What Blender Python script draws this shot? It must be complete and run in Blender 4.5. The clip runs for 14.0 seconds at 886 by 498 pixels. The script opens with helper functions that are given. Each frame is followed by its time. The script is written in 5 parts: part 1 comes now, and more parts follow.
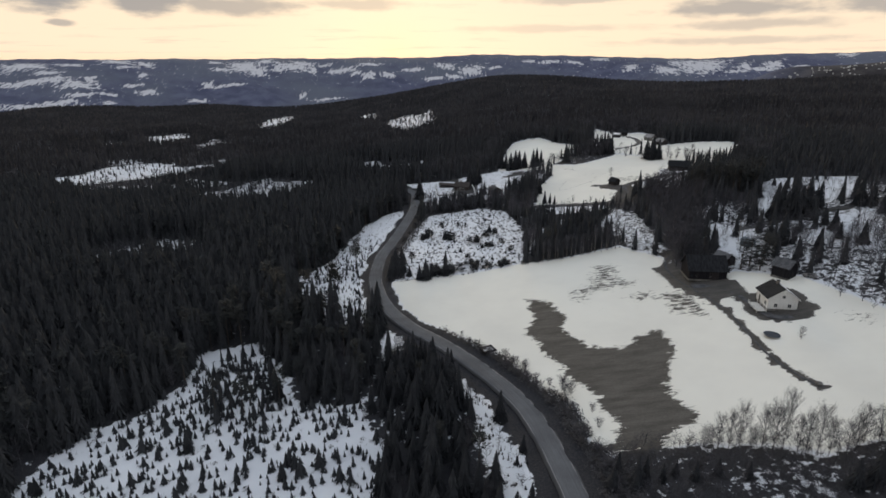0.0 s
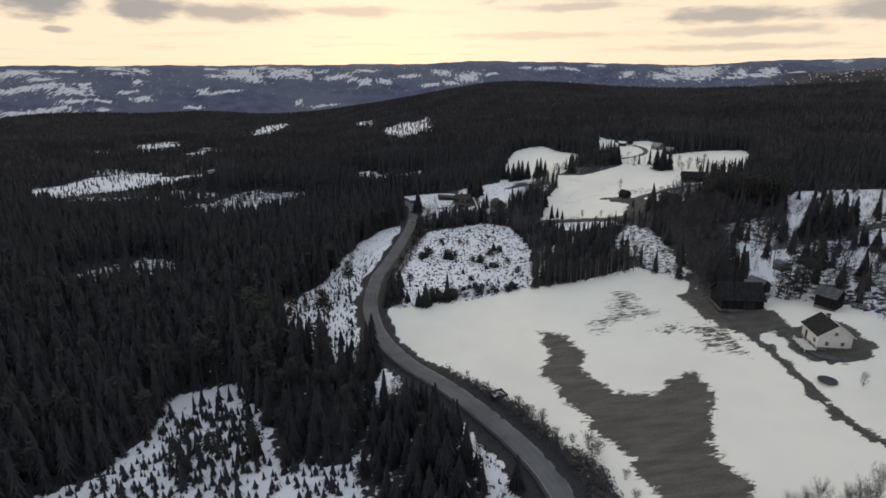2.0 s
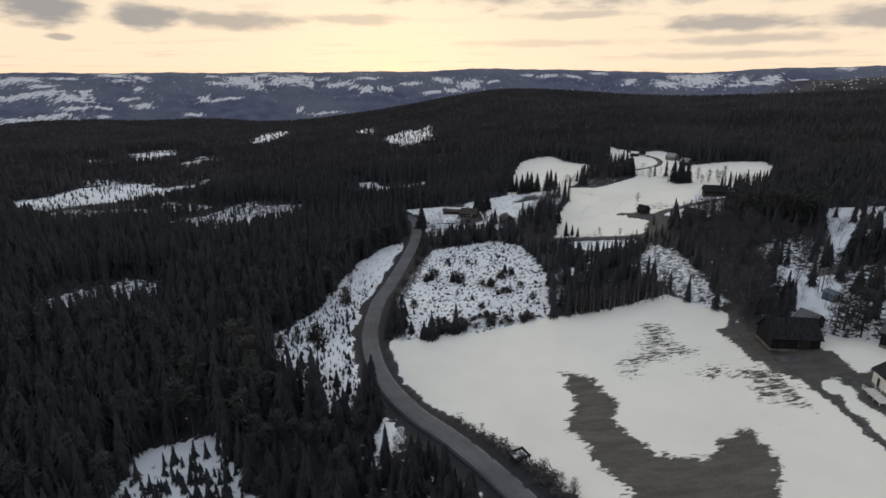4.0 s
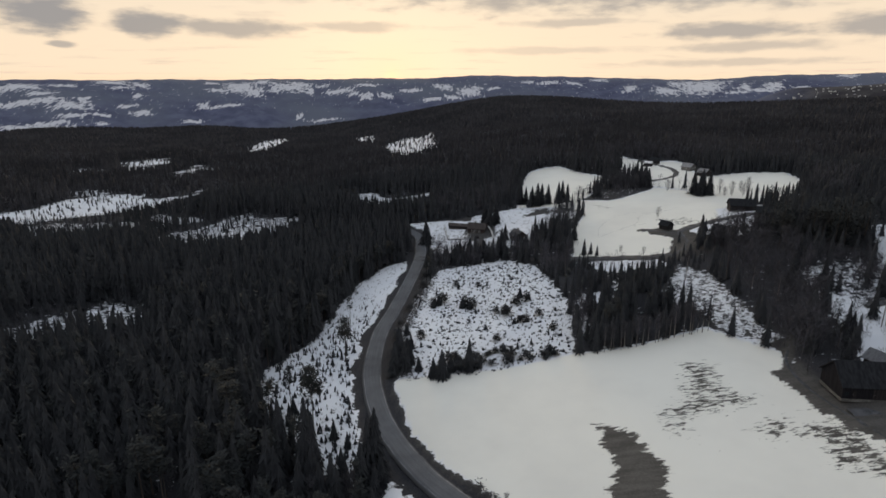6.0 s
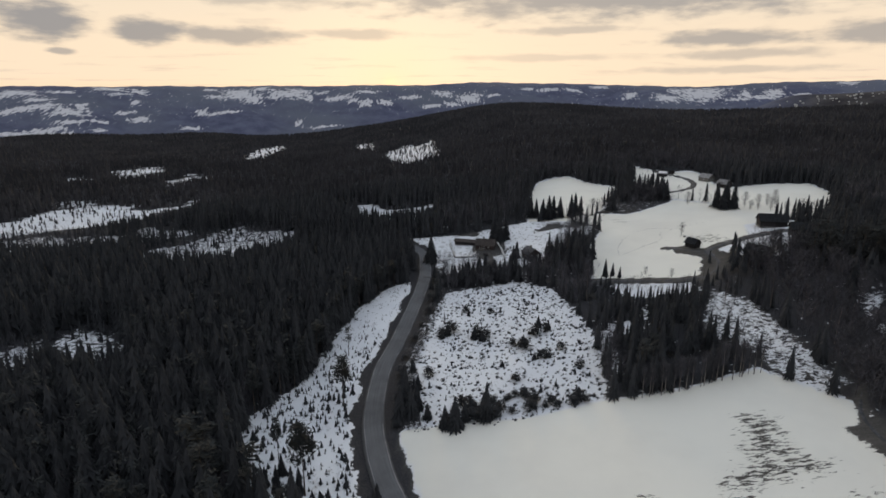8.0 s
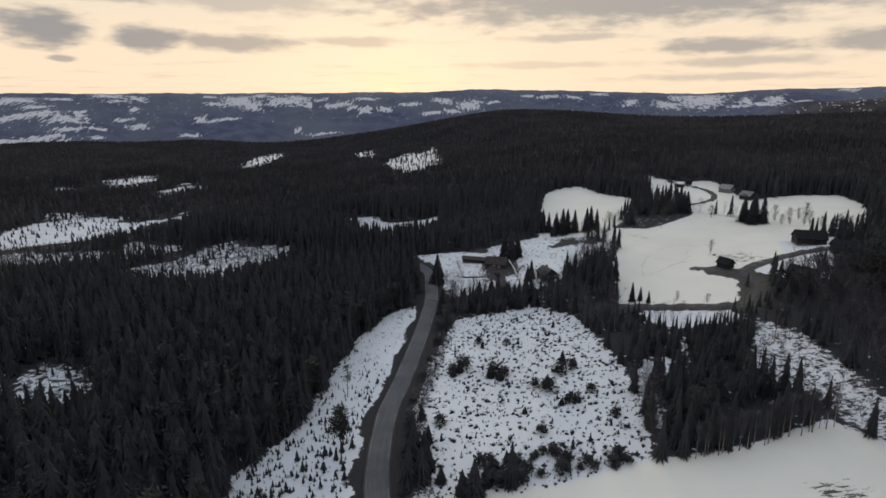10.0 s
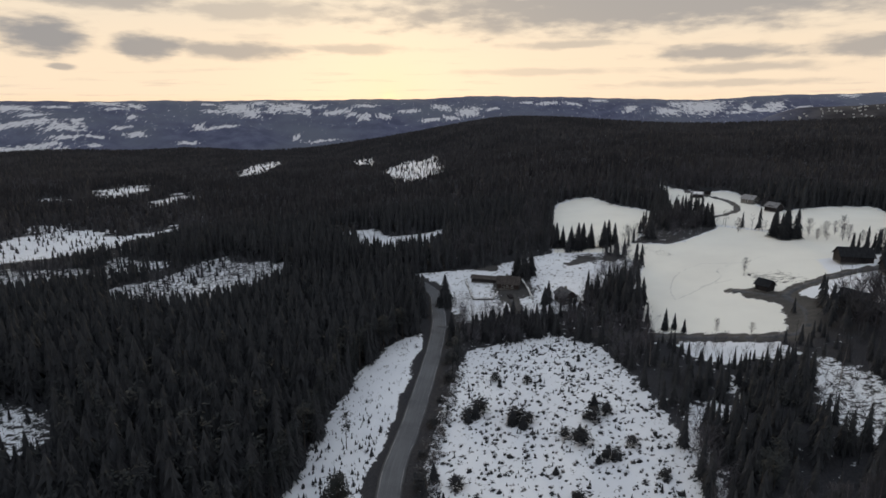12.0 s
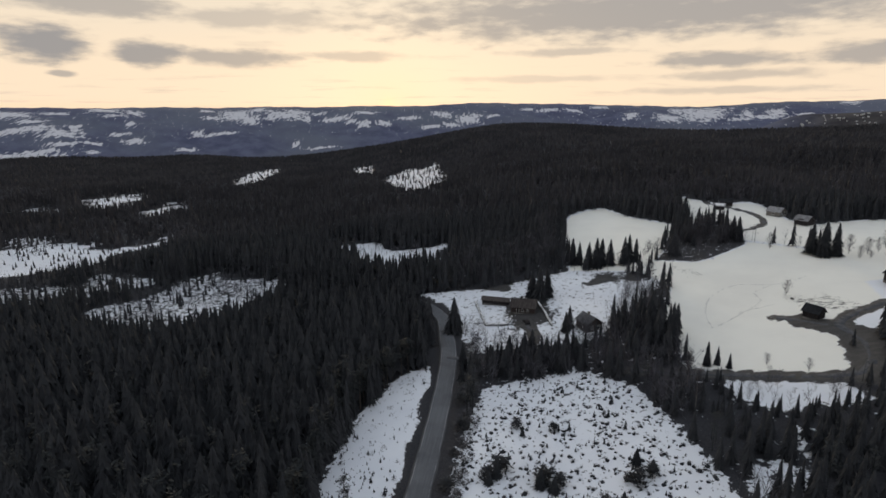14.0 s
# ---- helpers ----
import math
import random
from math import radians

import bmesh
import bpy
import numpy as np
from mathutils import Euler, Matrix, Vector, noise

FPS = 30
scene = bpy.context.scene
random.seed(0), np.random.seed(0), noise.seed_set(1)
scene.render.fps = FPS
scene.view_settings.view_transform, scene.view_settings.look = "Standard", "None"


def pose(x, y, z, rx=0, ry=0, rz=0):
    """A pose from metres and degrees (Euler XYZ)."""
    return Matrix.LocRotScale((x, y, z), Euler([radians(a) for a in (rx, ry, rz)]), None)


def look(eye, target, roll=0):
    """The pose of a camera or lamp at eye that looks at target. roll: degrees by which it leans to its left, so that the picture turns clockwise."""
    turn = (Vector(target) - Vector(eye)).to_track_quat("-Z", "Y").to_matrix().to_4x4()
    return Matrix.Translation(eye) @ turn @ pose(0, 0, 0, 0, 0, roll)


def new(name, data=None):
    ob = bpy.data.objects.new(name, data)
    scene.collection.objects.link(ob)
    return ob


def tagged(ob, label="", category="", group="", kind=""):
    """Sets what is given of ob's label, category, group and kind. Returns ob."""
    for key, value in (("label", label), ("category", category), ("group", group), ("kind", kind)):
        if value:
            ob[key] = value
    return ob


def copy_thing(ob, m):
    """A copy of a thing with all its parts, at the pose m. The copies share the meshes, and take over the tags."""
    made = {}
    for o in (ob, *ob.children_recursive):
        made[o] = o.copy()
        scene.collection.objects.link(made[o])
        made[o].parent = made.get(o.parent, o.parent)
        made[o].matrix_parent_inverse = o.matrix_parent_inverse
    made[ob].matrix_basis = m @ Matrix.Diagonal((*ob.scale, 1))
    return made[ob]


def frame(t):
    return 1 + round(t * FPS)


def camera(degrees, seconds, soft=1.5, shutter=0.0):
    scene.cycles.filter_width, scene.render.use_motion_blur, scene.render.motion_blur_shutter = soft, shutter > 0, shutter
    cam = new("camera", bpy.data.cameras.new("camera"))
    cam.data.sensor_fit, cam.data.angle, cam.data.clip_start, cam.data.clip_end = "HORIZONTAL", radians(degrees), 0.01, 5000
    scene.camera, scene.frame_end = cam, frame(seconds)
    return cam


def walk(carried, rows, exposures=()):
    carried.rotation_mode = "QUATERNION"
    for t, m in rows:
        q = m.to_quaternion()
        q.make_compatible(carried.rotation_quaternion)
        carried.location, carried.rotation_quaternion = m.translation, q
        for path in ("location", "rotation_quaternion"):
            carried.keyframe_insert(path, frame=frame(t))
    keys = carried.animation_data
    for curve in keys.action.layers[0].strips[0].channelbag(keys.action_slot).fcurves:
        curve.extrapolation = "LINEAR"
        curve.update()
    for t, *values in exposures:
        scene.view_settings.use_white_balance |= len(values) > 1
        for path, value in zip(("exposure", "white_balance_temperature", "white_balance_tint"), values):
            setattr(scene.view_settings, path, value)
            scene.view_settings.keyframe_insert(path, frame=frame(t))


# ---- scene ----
cam = camera(76.3, 14.0, soft=1.6)
METRES, EYE, TILT, LEAN, TURN = 160.0, 77.0, -17.5, 0.0, 0.0
ROWS = [
    (0.0, 0.0, 0.0, 0.0, -0.0, 0.0, -0.0),
    (0.5, -0.0029, 0.0332, 0.01, -0.1, 0.15, 0.03),
    (1.0, -0.006, 0.0662, 0.02, -0.19, 0.28, 0.09),
    (1.5, -0.0089, 0.0991, 0.0301, -0.3, 0.44, 0.11),
    (2.0, -0.0111, 0.1319, 0.0404, -0.34, 0.6, 0.12),
    (2.5, -0.014, 0.1651, 0.0507, -0.38, 0.78, 0.1),
    (3.0, -0.0172, 0.1984, 0.061, -0.21, 0.95, 0.01),
    (5.5, -0.0412, 0.3647, 0.112, -0.3, 1.8, 0.07),
    (6.0, -0.0469, 0.3991, 0.1226, -0.28, 1.95, 0.04),
    (6.5, -0.0519, 0.4336, 0.1333, -0.3, 2.11, 0.08),
    (7.0, -0.0572, 0.4685, 0.1439, -0.32, 2.26, 0.07),
    (7.5, -0.0628, 0.5024, 0.1544, -0.37, 2.43, 0.06),
    (8.0, -0.0686, 0.5371, 0.1647, -0.39, 2.6, 0.03),
    (10.5, -0.0959, 0.7091, 0.2177, -0.47, 3.43, 0.1),
    (11.0, -0.1013, 0.7433, 0.2282, -0.5, 3.59, 0.14),
    (11.5, -0.1067, 0.7775, 0.2386, -0.52, 3.75, 0.19),
    (12.0, -0.1122, 0.8118, 0.249, -0.53, 3.92, 0.25),
    (12.5, -0.1172, 0.8455, 0.2599, -0.56, 4.07, 0.25),
    (13.0, -0.1225, 0.8794, 0.2703, -0.54, 4.23, 0.29),
    (13.5, -0.1278, 0.913, 0.2809, -0.57, 4.41, 0.3),
    (14.0, -0.133, 0.947, 0.2911, -0.58, 4.58, 0.25),
]
walk(cam, [(t, pose(0, 0, EYE, TILT, LEAN, TURN) @ pose(METRES * x, METRES * y, METRES * z, 90 + pitch, roll, yaw)) for t, x, y, z, yaw, pitch, roll in ROWS], [(0.0, 0.0), (3.0, -0.04), (6.0, -0.12), (14.0, -0.12)])

# ---------------------------------------------------------------- light
SUN_AZ, SUN_EL = -4.7, 8.0          # degrees east of north, and above the horizon
SKY, VEIL, SUN_POWER = 0.05, 0.82, 1.3
scene.view_settings.exposure = 0.0


class Net:
    """A small writer for node trees."""

    def __init__(self, tree):
        self.tree = tree
        tree.nodes.clear()

    def node(self, kind, **values):
        n = self.tree.nodes.new(kind)
        for key, value in values.items():
            if key == "operation":
                n.operation = value
            elif key == "blend_type":
                n.blend_type = value
            elif key == "attribute_name":
                n.attribute_name = value
        return n

    def link(self, a, b):
        self.tree.links.new(a, b)

    def put(self, socket, value):
        if isinstance(value, bpy.types.NodeSocket):
            self.link(value, socket)
        else:
            socket.default_value = value

    def math(self, op, a, b=0.0, c=0.0):
        n = self.node("ShaderNodeMath", operation=op)
        for i, v in enumerate((a, b, c)):
            self.put(n.inputs[i], v)
        return n.outputs[0]

    def mix(self, f, a, b, blend="MIX"):
        n = self.node("ShaderNodeMix")
        n.data_type, n.blend_type, n.clamp_factor = "RGBA", blend, True
        self.put(n.inputs[0], f)
        for i, v in ((6, a), (7, b)):
            self.put(n.inputs[i], v if isinstance(v, bpy.types.NodeSocket) else (*v, 1.0))
        return n.outputs[2]

    def ramp(self, f, lo, hi):
        n = self.node("ShaderNodeMapRange")
        n.interpolation_type = "SMOOTHSTEP"
        self.put(n.inputs[0], f)
        self.put(n.inputs[1], lo)
        self.put(n.inputs[2], hi)
        return n.outputs[0]

    def mapped(self, vector, scale):
        n = self.node("ShaderNodeMapping")
        self.link(vector, n.inputs[0])
        n.inputs[3].default_value = scale
        return n.outputs[0]

    def noise(self, vector, scale, detail=3.0, rough=0.55):
        n = self.node("ShaderNodeTexNoise")
        if vector is not None:
            self.link(vector, n.inputs["Vector"])
        n.inputs["Scale"].default_value, n.inputs["Detail"].default_value, n.inputs["Roughness"].default_value = scale, detail, rough
        return n.outputs[0]

    def colours(self, f, stops):
        n = self.node("ShaderNodeValToRGB")
        self.put(n.inputs[0], f)
        n.color_ramp.elements[0].position, n.color_ramp.elements[0].color = stops[0][0], (*stops[0][1], 1)
        n.color_ramp.elements[1].position, n.color_ramp.elements[1].color = stops[-1][0], (*stops[-1][1], 1)
        for p, c in stops[1:-1]:
            n.color_ramp.elements.new(p).color = (*c, 1)
        return n.outputs[0]


def low_sun(net, way):
    """How near a direction lies to the place where the sun sinks behind the hills."""
    n = net.node("ShaderNodeVectorMath", operation="DOT_PRODUCT")
    net.link(way, n.inputs[0])
    n.inputs[1].default_value = Vector((math.sin(radians(SUN_AZ)), math.cos(radians(SUN_AZ)), 0.0225)).normalized()
    return net.math("MINIMUM", net.math("MAXIMUM", n.outputs["Value"], 0.0), 1.0)


def make_world():
    world = bpy.data.worlds.new("world")
    scene.world = world
    world.use_nodes = True
    net = Net(world.node_tree)
    sky = net.node("ShaderNodeTexSky")
    sky.sky_type, sky.sun_disc = "NISHITA", False
    sky.sun_elevation, sky.sun_rotation = radians(SUN_EL), radians(SUN_AZ)
    sky.altitude, sky.air_density, sky.dust_density = 400, 1.0, 2.0
    way = net.node("ShaderNodeTexCoord").outputs["Generated"]
    split = net.node("ShaderNodeSeparateXYZ")
    net.link(way, split.inputs[0])
    x, y, z = split.outputs
    el = net.math("MULTIPLY", net.math("ARCSINE", z), 57.2958)
    az = net.math("MULTIPLY", net.math("ARCTAN2", x, y), 57.2958)
    # a thin bright veil of high cloud, warm low down and grey-blue overhead
    veil = net.colours(net.math("DIVIDE", el, 90.0), VEIL_STOPS)
    sunward = net.node("ShaderNodeVectorMath", operation="DOT_PRODUCT")
    net.link(way, sunward.inputs[0])
    sunward.inputs[1].default_value = (math.sin(radians(SUN_AZ)) * math.cos(radians(SUN_EL)), math.cos(radians(SUN_AZ)) * math.cos(radians(SUN_EL)), math.sin(radians(SUN_EL)))
    away = net.ramp(sunward.outputs["Value"], -1.0, 0.95)
    veil = net.mix(away, net.mix(0.5, veil, (0.56, 0.6, 0.7)), veil)
    glow = net.math("POWER", low_sun(net, way), 500.0)
    veil = net.mix(net.math("MULTIPLY", glow, 0.45), veil, (1.3, 0.99, 0.66))
    veil = net.mix(net.math("POWER", low_sun(net, way), 12000.0), veil, (2.0, 1.13, 0.7))
    # streaked grey cloud on a flat layer, seen at a slant
    flat = net.node("ShaderNodeCombineXYZ")
    over = net.math("ADD", net.math("MAXIMUM", z, 0.0), 0.06)
    net.link(net.math("DIVIDE", x, over), flat.inputs[0])
    net.link(net.math("MULTIPLY", net.math("DIVIDE", y, over), 1.7), flat.inputs[1])
    streak = net.noise(flat.outputs[0], 0.9, 6.0, 0.6)
    low = net.node("ShaderNodeCombineXYZ")
    net.link(net.math("MULTIPLY", az, 0.22), low.inputs[0])
    net.link(net.math("MULTIPLY", el, 0.75), low.inputs[1])
    fine = net.noise(low.outputs[0], 1.3, 5.0, 0.55)
    wisps = net.math("MULTIPLY", net.ramp(streak, 0.53, 0.75), 0.3)
    high = net.math("MULTIPLY", net.ramp(streak, 0.42, 0.6), net.ramp(el, 9.0, 16.0))
    cloud = net.math("MAXIMUM", wisps, net.math("MULTIPLY", high, 0.3))
    wobble = net.math("MULTIPLY", net.math("SUBTRACT", fine, 0.52), 2.2)
    for a, e, wide, tall, thick in CLOUDS:
        du = net.math("DIVIDE", net.math("SUBTRACT", az, a), wide)
        dv = net.math("DIVIDE", net.math("SUBTRACT", el, e), tall)
        d = net.math("SQRT", net.math("ADD", net.math("MULTIPLY", du, du), net.math("MULTIPLY", dv, dv)))
        body = net.math("SUBTRACT", 1.0, net.ramp(net.math("ADD", d, wobble), 0.45, 1.5))
        cloud = net.math("MAXIMUM", cloud, net.math("MULTIPLY", body, thick))
    grey = net.mix(away, (0.4, 0.42, 0.48), (0.405, 0.39, 0.395))
    lit = net.mix(cloud, veil, grey)
    total = net.node("ShaderNodeMix")
    total.data_type, total.blend_type, total.clamp_result = "RGBA", "ADD", False
    total.inputs[0].default_value = 1.0
    dim = net.node("ShaderNodeVectorMath", operation="SCALE")
    net.link(sky.outputs[0], dim.inputs[0])
    dim.inputs["Scale"].default_value = SKY * 0.06          # what the veil of cloud lets through
    lift = net.node("ShaderNodeVectorMath", operation="SCALE")
    net.link(lit, lift.inputs[0])
    lift.inputs["Scale"].default_value = VEIL
    net.link(dim.outputs[0], total.inputs[6])
    net.link(lift.outputs[0], total.inputs[7])
    back = net.node("ShaderNodeBackground")
    net.link(total.outputs[2], back.inputs[0])
    net.link(back.outputs[0], net.node("ShaderNodeOutputWorld").inputs[0])


VEIL_STOPS = [(0.0, (1.3, 0.98, 0.64)), (0.02, (1.3, 1.035, 0.76)), (0.06, (1.28, 1.03, 0.76)), (0.13, (1.12, 0.975, 0.78)), (0.3, (0.79, 0.83, 0.86)), (1.0, (0.69, 0.78, 0.9))]
# grey clouds low over the valley: azimuth, elevation, half width, half height (degrees), density
CLOUDS = [
    (19.6, 9.4, 24, 2.0, 0.8), (-16.8, 8.9, 7, 0.8, 0.5), (-32.9, 6.1, 3.2, 1.3, 0.95), (-25.9, 5.6, 2.9, 0.9, 0.9), (-18.5, 5.5, 4.4, 0.75, 0.75), (-7.7, 5.9, 4, 0.45, 0.5),
    (12.2, 6.2, 4.6, 0.35, 0.5), (25.5, 5.1, 5.4, 0.6, 0.75), (36.5, 5.2, 4.6, 0.75, 0.75), (28.3, 3.8, 5.5, 0.4, 0.5), (-32.3, 3.7, 0.9, 0.22, 0.7), (9.7, 3.8, 7, 0.3, 0.3), (25, 2.5, 7, 0.3, 0.4), (-29.3, 9.2, 6, 0.8, 0.7)]
make_world()

sun = new("sun", bpy.data.lights.new("sun", "SUN"))
sun.data.energy, sun.data.angle, sun.data.color = SUN_POWER, radians(20), (1.0, 0.74, 0.42)
sun.matrix_world = look((math.sin(radians(SUN_AZ)) * 900, math.cos(radians(SUN_AZ)) * 900, 900 * math.tan(radians(SUN_EL))), (0, 0, 0))

# ---------------------------------------------------------------- materials
def material(name, rough=0.8, metal=0.0, gloss=0.5):
    m = bpy.data.materials.new(name)
    m.use_nodes = True
    net = Net(m.node_tree)
    surface = net.node("ShaderNodeBsdfPrincipled")
    surface.inputs["Roughness"].default_value, surface.inputs["Metallic"].default_value, surface.inputs["Specular IOR Level"].default_value = rough, metal, gloss
    net.link(surface.outputs[0], net.node("ShaderNodeOutputMaterial").inputs[0])
    return m, net, surface


def bumped(net, surface, value, strength, distance):
    b = net.node("ShaderNodeBump")
    b.inputs["Strength"].default_value, b.inputs["Distance"].default_value = strength, distance
    net.link(value, b.inputs["Height"])
    net.link(b.outputs[0], surface.inputs["Normal"])


def plain(name, dark, light, scale, rough=0.8, metal=0.0, bump=0.3, stretch=(1, 1, 1), gloss=0.4):
    """A worn surface: two colours mixed by coarse and fine grain, with relief, varied from piece to piece."""
    m, net, surface = material(name, rough, metal, gloss)
    where = net.mapped(net.node("ShaderNodeTexCoord").outputs["Object"], stretch)
    coarse, grain = net.noise(where, scale * 0.15, 3), net.noise(where, scale, 5, 0.65)
    f = net.math("MULTIPLY_ADD", net.math("SUBTRACT", coarse, 0.5), 1.2, grain)
    f = net.math("ADD", f, net.math("MULTIPLY", net.math("SUBTRACT", net.node("ShaderNodeObjectInfo").outputs["Random"], 0.5), 0.25))
    net.link(net.mix(net.ramp(f, 0.25, 0.75), dark, light), surface.inputs["Base Color"])
    bumped(net, surface, grain, bump, 0.02)
    return m


def ground_material():
    m, net, surface = material("snowy_ground", 0.9, gloss=0.2)
    where = net.node("ShaderNodeNewGeometry").outputs["Position"]
    cover, grass = (net.node("ShaderNodeAttribute", attribute_name=n).outputs["Fac"] for n in ("cover", "grass"))
    streaks = net.noise(net.mapped(where, (0.36, 1.25, 0.6)), 1.0, 8, 0.74)
    spots = net.noise(where, 0.5, 6, 0.66)
    both = net.node("ShaderNodeMix")
    both.data_type = "FLOAT"
    net.link(grass, both.inputs[0])
    net.link(spots, both.inputs[2])
    net.link(streaks, both.inputs[3])
    edge = net.math("MULTIPLY_ADD", net.math("SUBTRACT", both.outputs[0], 0.5), net.math("MULTIPLY_ADD", grass, 0.5, 1.8), cover)
    snowy = net.ramp(edge, 0.46, 0.56)
    fine = net.noise(where, 2.5, 6, 0.7)
    rows = net.noise(net.mapped(where, (0.08, 0.5, 0.5)), 1.0, 6, 0.65)
    soil = net.mix(net.ramp(net.math("MULTIPLY_ADD", net.math("SUBTRACT", fine, 0.5), 0.8, rows), 0.25, 0.8), (0.072, 0.068, 0.063), (0.135, 0.127, 0.117))
    litter = net.mix(net.ramp(fine, 0.35, 0.7), (0.021, 0.022, 0.027), (0.048, 0.049, 0.056))
    bare = net.mix(grass, litter, soil)
    dirt = net.noise(where, 0.035, 4, 0.6)
    # Field snow has warm sky glow in its colour, woodland snow blue shade.
    worn = net.mix(net.ramp(dirt, 0.35, 0.75), (0.85, 0.84, 0.78), (0.775, 0.765, 0.715))
    shaded_snow = net.mix(net.ramp(dirt, 0.35, 0.75), (0.785, 0.812, 0.865), (0.685, 0.715, 0.78))
    snow = net.mix(net.ramp(grass, 0.3, 0.9), shaded_snow, worn)
    net.link(net.mix(snowy, bare, snow), surface.inputs["Base Color"])
    bumped(net, surface, net.math("ADD", net.math("MULTIPLY", fine, 0.5), net.math("MULTIPLY", snowy, 0.5)), 0.5, 0.25)
    return m


def needles(name, dark, light, scale=0.06, varied=0.35):
    m, net, surface = material(name, 0.85, gloss=0.15)
    where = net.node("ShaderNodeNewGeometry")
    stand = net.noise(where.outputs["Position"], scale, 3)
    stand = net.math("MULTIPLY_ADD", net.math("SUBTRACT", net.noise(where.outputs["Position"], scale * 6, 2), 0.5), 0.6, stand)
    f = net.math("MULTIPLY_ADD", net.math("SUBTRACT", where.outputs["Random Per Island"], 0.5), varied, stand)
    f = net.math("ADD", f, net.math("MULTIPLY", net.math("SUBTRACT", net.node("ShaderNodeObjectInfo").outputs["Random"], 0.5), 0.4))
    net.link(net.mix(net.ramp(f, 0.3, 0.75), dark, light), surface.inputs["Base Color"])
    return m


def road_material():
    m, net, surface = material("asphalt", 0.9, gloss=0.12)
    uv = net.node("ShaderNodeUVMap").outputs[0]
    split = net.node("ShaderNodeSeparateXYZ")
    net.link(uv, split.inputs[0])
    where = net.node("ShaderNodeNewGeometry").outputs["Position"]
    grain, blot = net.noise(where, 6.0, 5, 0.7), net.noise(where, 0.12, 4, 0.6)
    along = net.noise(net.mapped(uv, (14, 0.06, 1)), 1.0, 4, 0.6)
    f = net.math("ADD", net.math("MULTIPLY", grain, 0.35), net.math("ADD", net.math("MULTIPLY", blot, 0.4), net.math("MULTIPLY", along, 0.3)))
    tar = net.mix(net.ramp(f, 0.35, 0.72), (0.083, 0.0875, 0.098), (0.155, 0.162, 0.178))
    off = net.math("ABSOLUTE", net.math("SUBTRACT", split.outputs[0], 0.5))
    grit = net.math("MULTIPLY", net.ramp(net.math("ADD", off, net.math("MULTIPLY", net.math("SUBTRACT", blot, 0.5), 0.12)), 0.42, 0.49), 0.75)
    line = net.math("MULTIPLY", net.math("MULTIPLY", net.ramp(off, 0.395, 0.405), net.math("SUBTRACT", 1.0, net.ramp(off, 0.42, 0.43))), net.ramp(blot, 0.35, 0.6))
    tar = net.mix(net.math("MULTIPLY", line, 0.6), tar, (0.42, 0.42, 0.43))
    net.link(net.mix(grit, tar, (0.055, 0.054, 0.055)), surface.inputs["Base Color"])
    bumped(net, surface, grain, 0.3, 0.02)
    return m


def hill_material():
    m, net, surface = material("hazed_slopes", 0.95, gloss=0.1)
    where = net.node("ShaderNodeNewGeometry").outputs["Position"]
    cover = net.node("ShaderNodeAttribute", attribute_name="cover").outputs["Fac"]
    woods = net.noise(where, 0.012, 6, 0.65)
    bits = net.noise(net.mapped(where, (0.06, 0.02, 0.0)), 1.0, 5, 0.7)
    haze_tone = net.noise(where, 0.0016, 3, 0.5)
    # Blue-grey distance haze is mixed into these far forest colours.
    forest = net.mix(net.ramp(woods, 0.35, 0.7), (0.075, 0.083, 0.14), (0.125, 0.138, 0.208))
    forest = net.mix(net.ramp(haze_tone, 0.35, 0.7), forest, (0.135, 0.15, 0.195))
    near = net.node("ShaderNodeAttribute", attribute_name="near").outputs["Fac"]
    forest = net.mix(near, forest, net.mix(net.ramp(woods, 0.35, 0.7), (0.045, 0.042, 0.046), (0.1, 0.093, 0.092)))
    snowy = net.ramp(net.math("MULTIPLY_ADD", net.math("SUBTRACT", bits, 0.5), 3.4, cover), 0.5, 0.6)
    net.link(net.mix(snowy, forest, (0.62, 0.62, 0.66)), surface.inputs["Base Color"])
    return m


def glass_material():
    m, net, surface = material("window_glass", 0.06, gloss=0.5)
    surface.inputs["Base Color"].default_value = (0.02, 0.025, 0.03, 1)
    return m


GROUND, ASPHALT, HAZED_SLOPES, GLASS = ground_material(), road_material(), hill_material(), glass_material()
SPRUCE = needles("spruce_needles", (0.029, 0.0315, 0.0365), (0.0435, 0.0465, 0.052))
# Light end raised for distance haze in the colour and bare trees mixed in.
FAR_SPRUCE = needles("hazed_woodland_needles", (0.029, 0.0295, 0.034), (0.057, 0.056, 0.062), 0.012, 0.22)
PINE = needles("pine_needles", (0.018, 0.0215, 0.0235), (0.03, 0.034, 0.036))
BARK = plain("bark", (0.035, 0.028, 0.022), (0.09, 0.07, 0.055), 3, stretch=(1, 1, 0.2))
PINE_BARK = plain("pine_bark", (0.034, 0.028, 0.025), (0.085, 0.066, 0.055), 3, stretch=(1, 1, 0.2))
TWIG = plain("twigs", (0.043, 0.042, 0.051), (0.09, 0.088, 0.104), 2)
BIRCH_BARK = plain("birch_bark", (0.1, 0.085, 0.08), (0.32, 0.3, 0.28), 2, stretch=(1, 1, 0.5))
HEATH = plain("heath", (0.033, 0.033, 0.038), (0.068, 0.066, 0.073), 2)
WHITE_BOARD = plain("white_boards", (0.6, 0.6, 0.59), (0.76, 0.76, 0.74), 6, 0.6, stretch=(8, 8, 0.3))
DARK_BOARD = plain("dark_boards", (0.018, 0.017, 0.019), (0.04, 0.036, 0.037), 5, 0.9, stretch=(8, 8, 0.3), gloss=0.08)
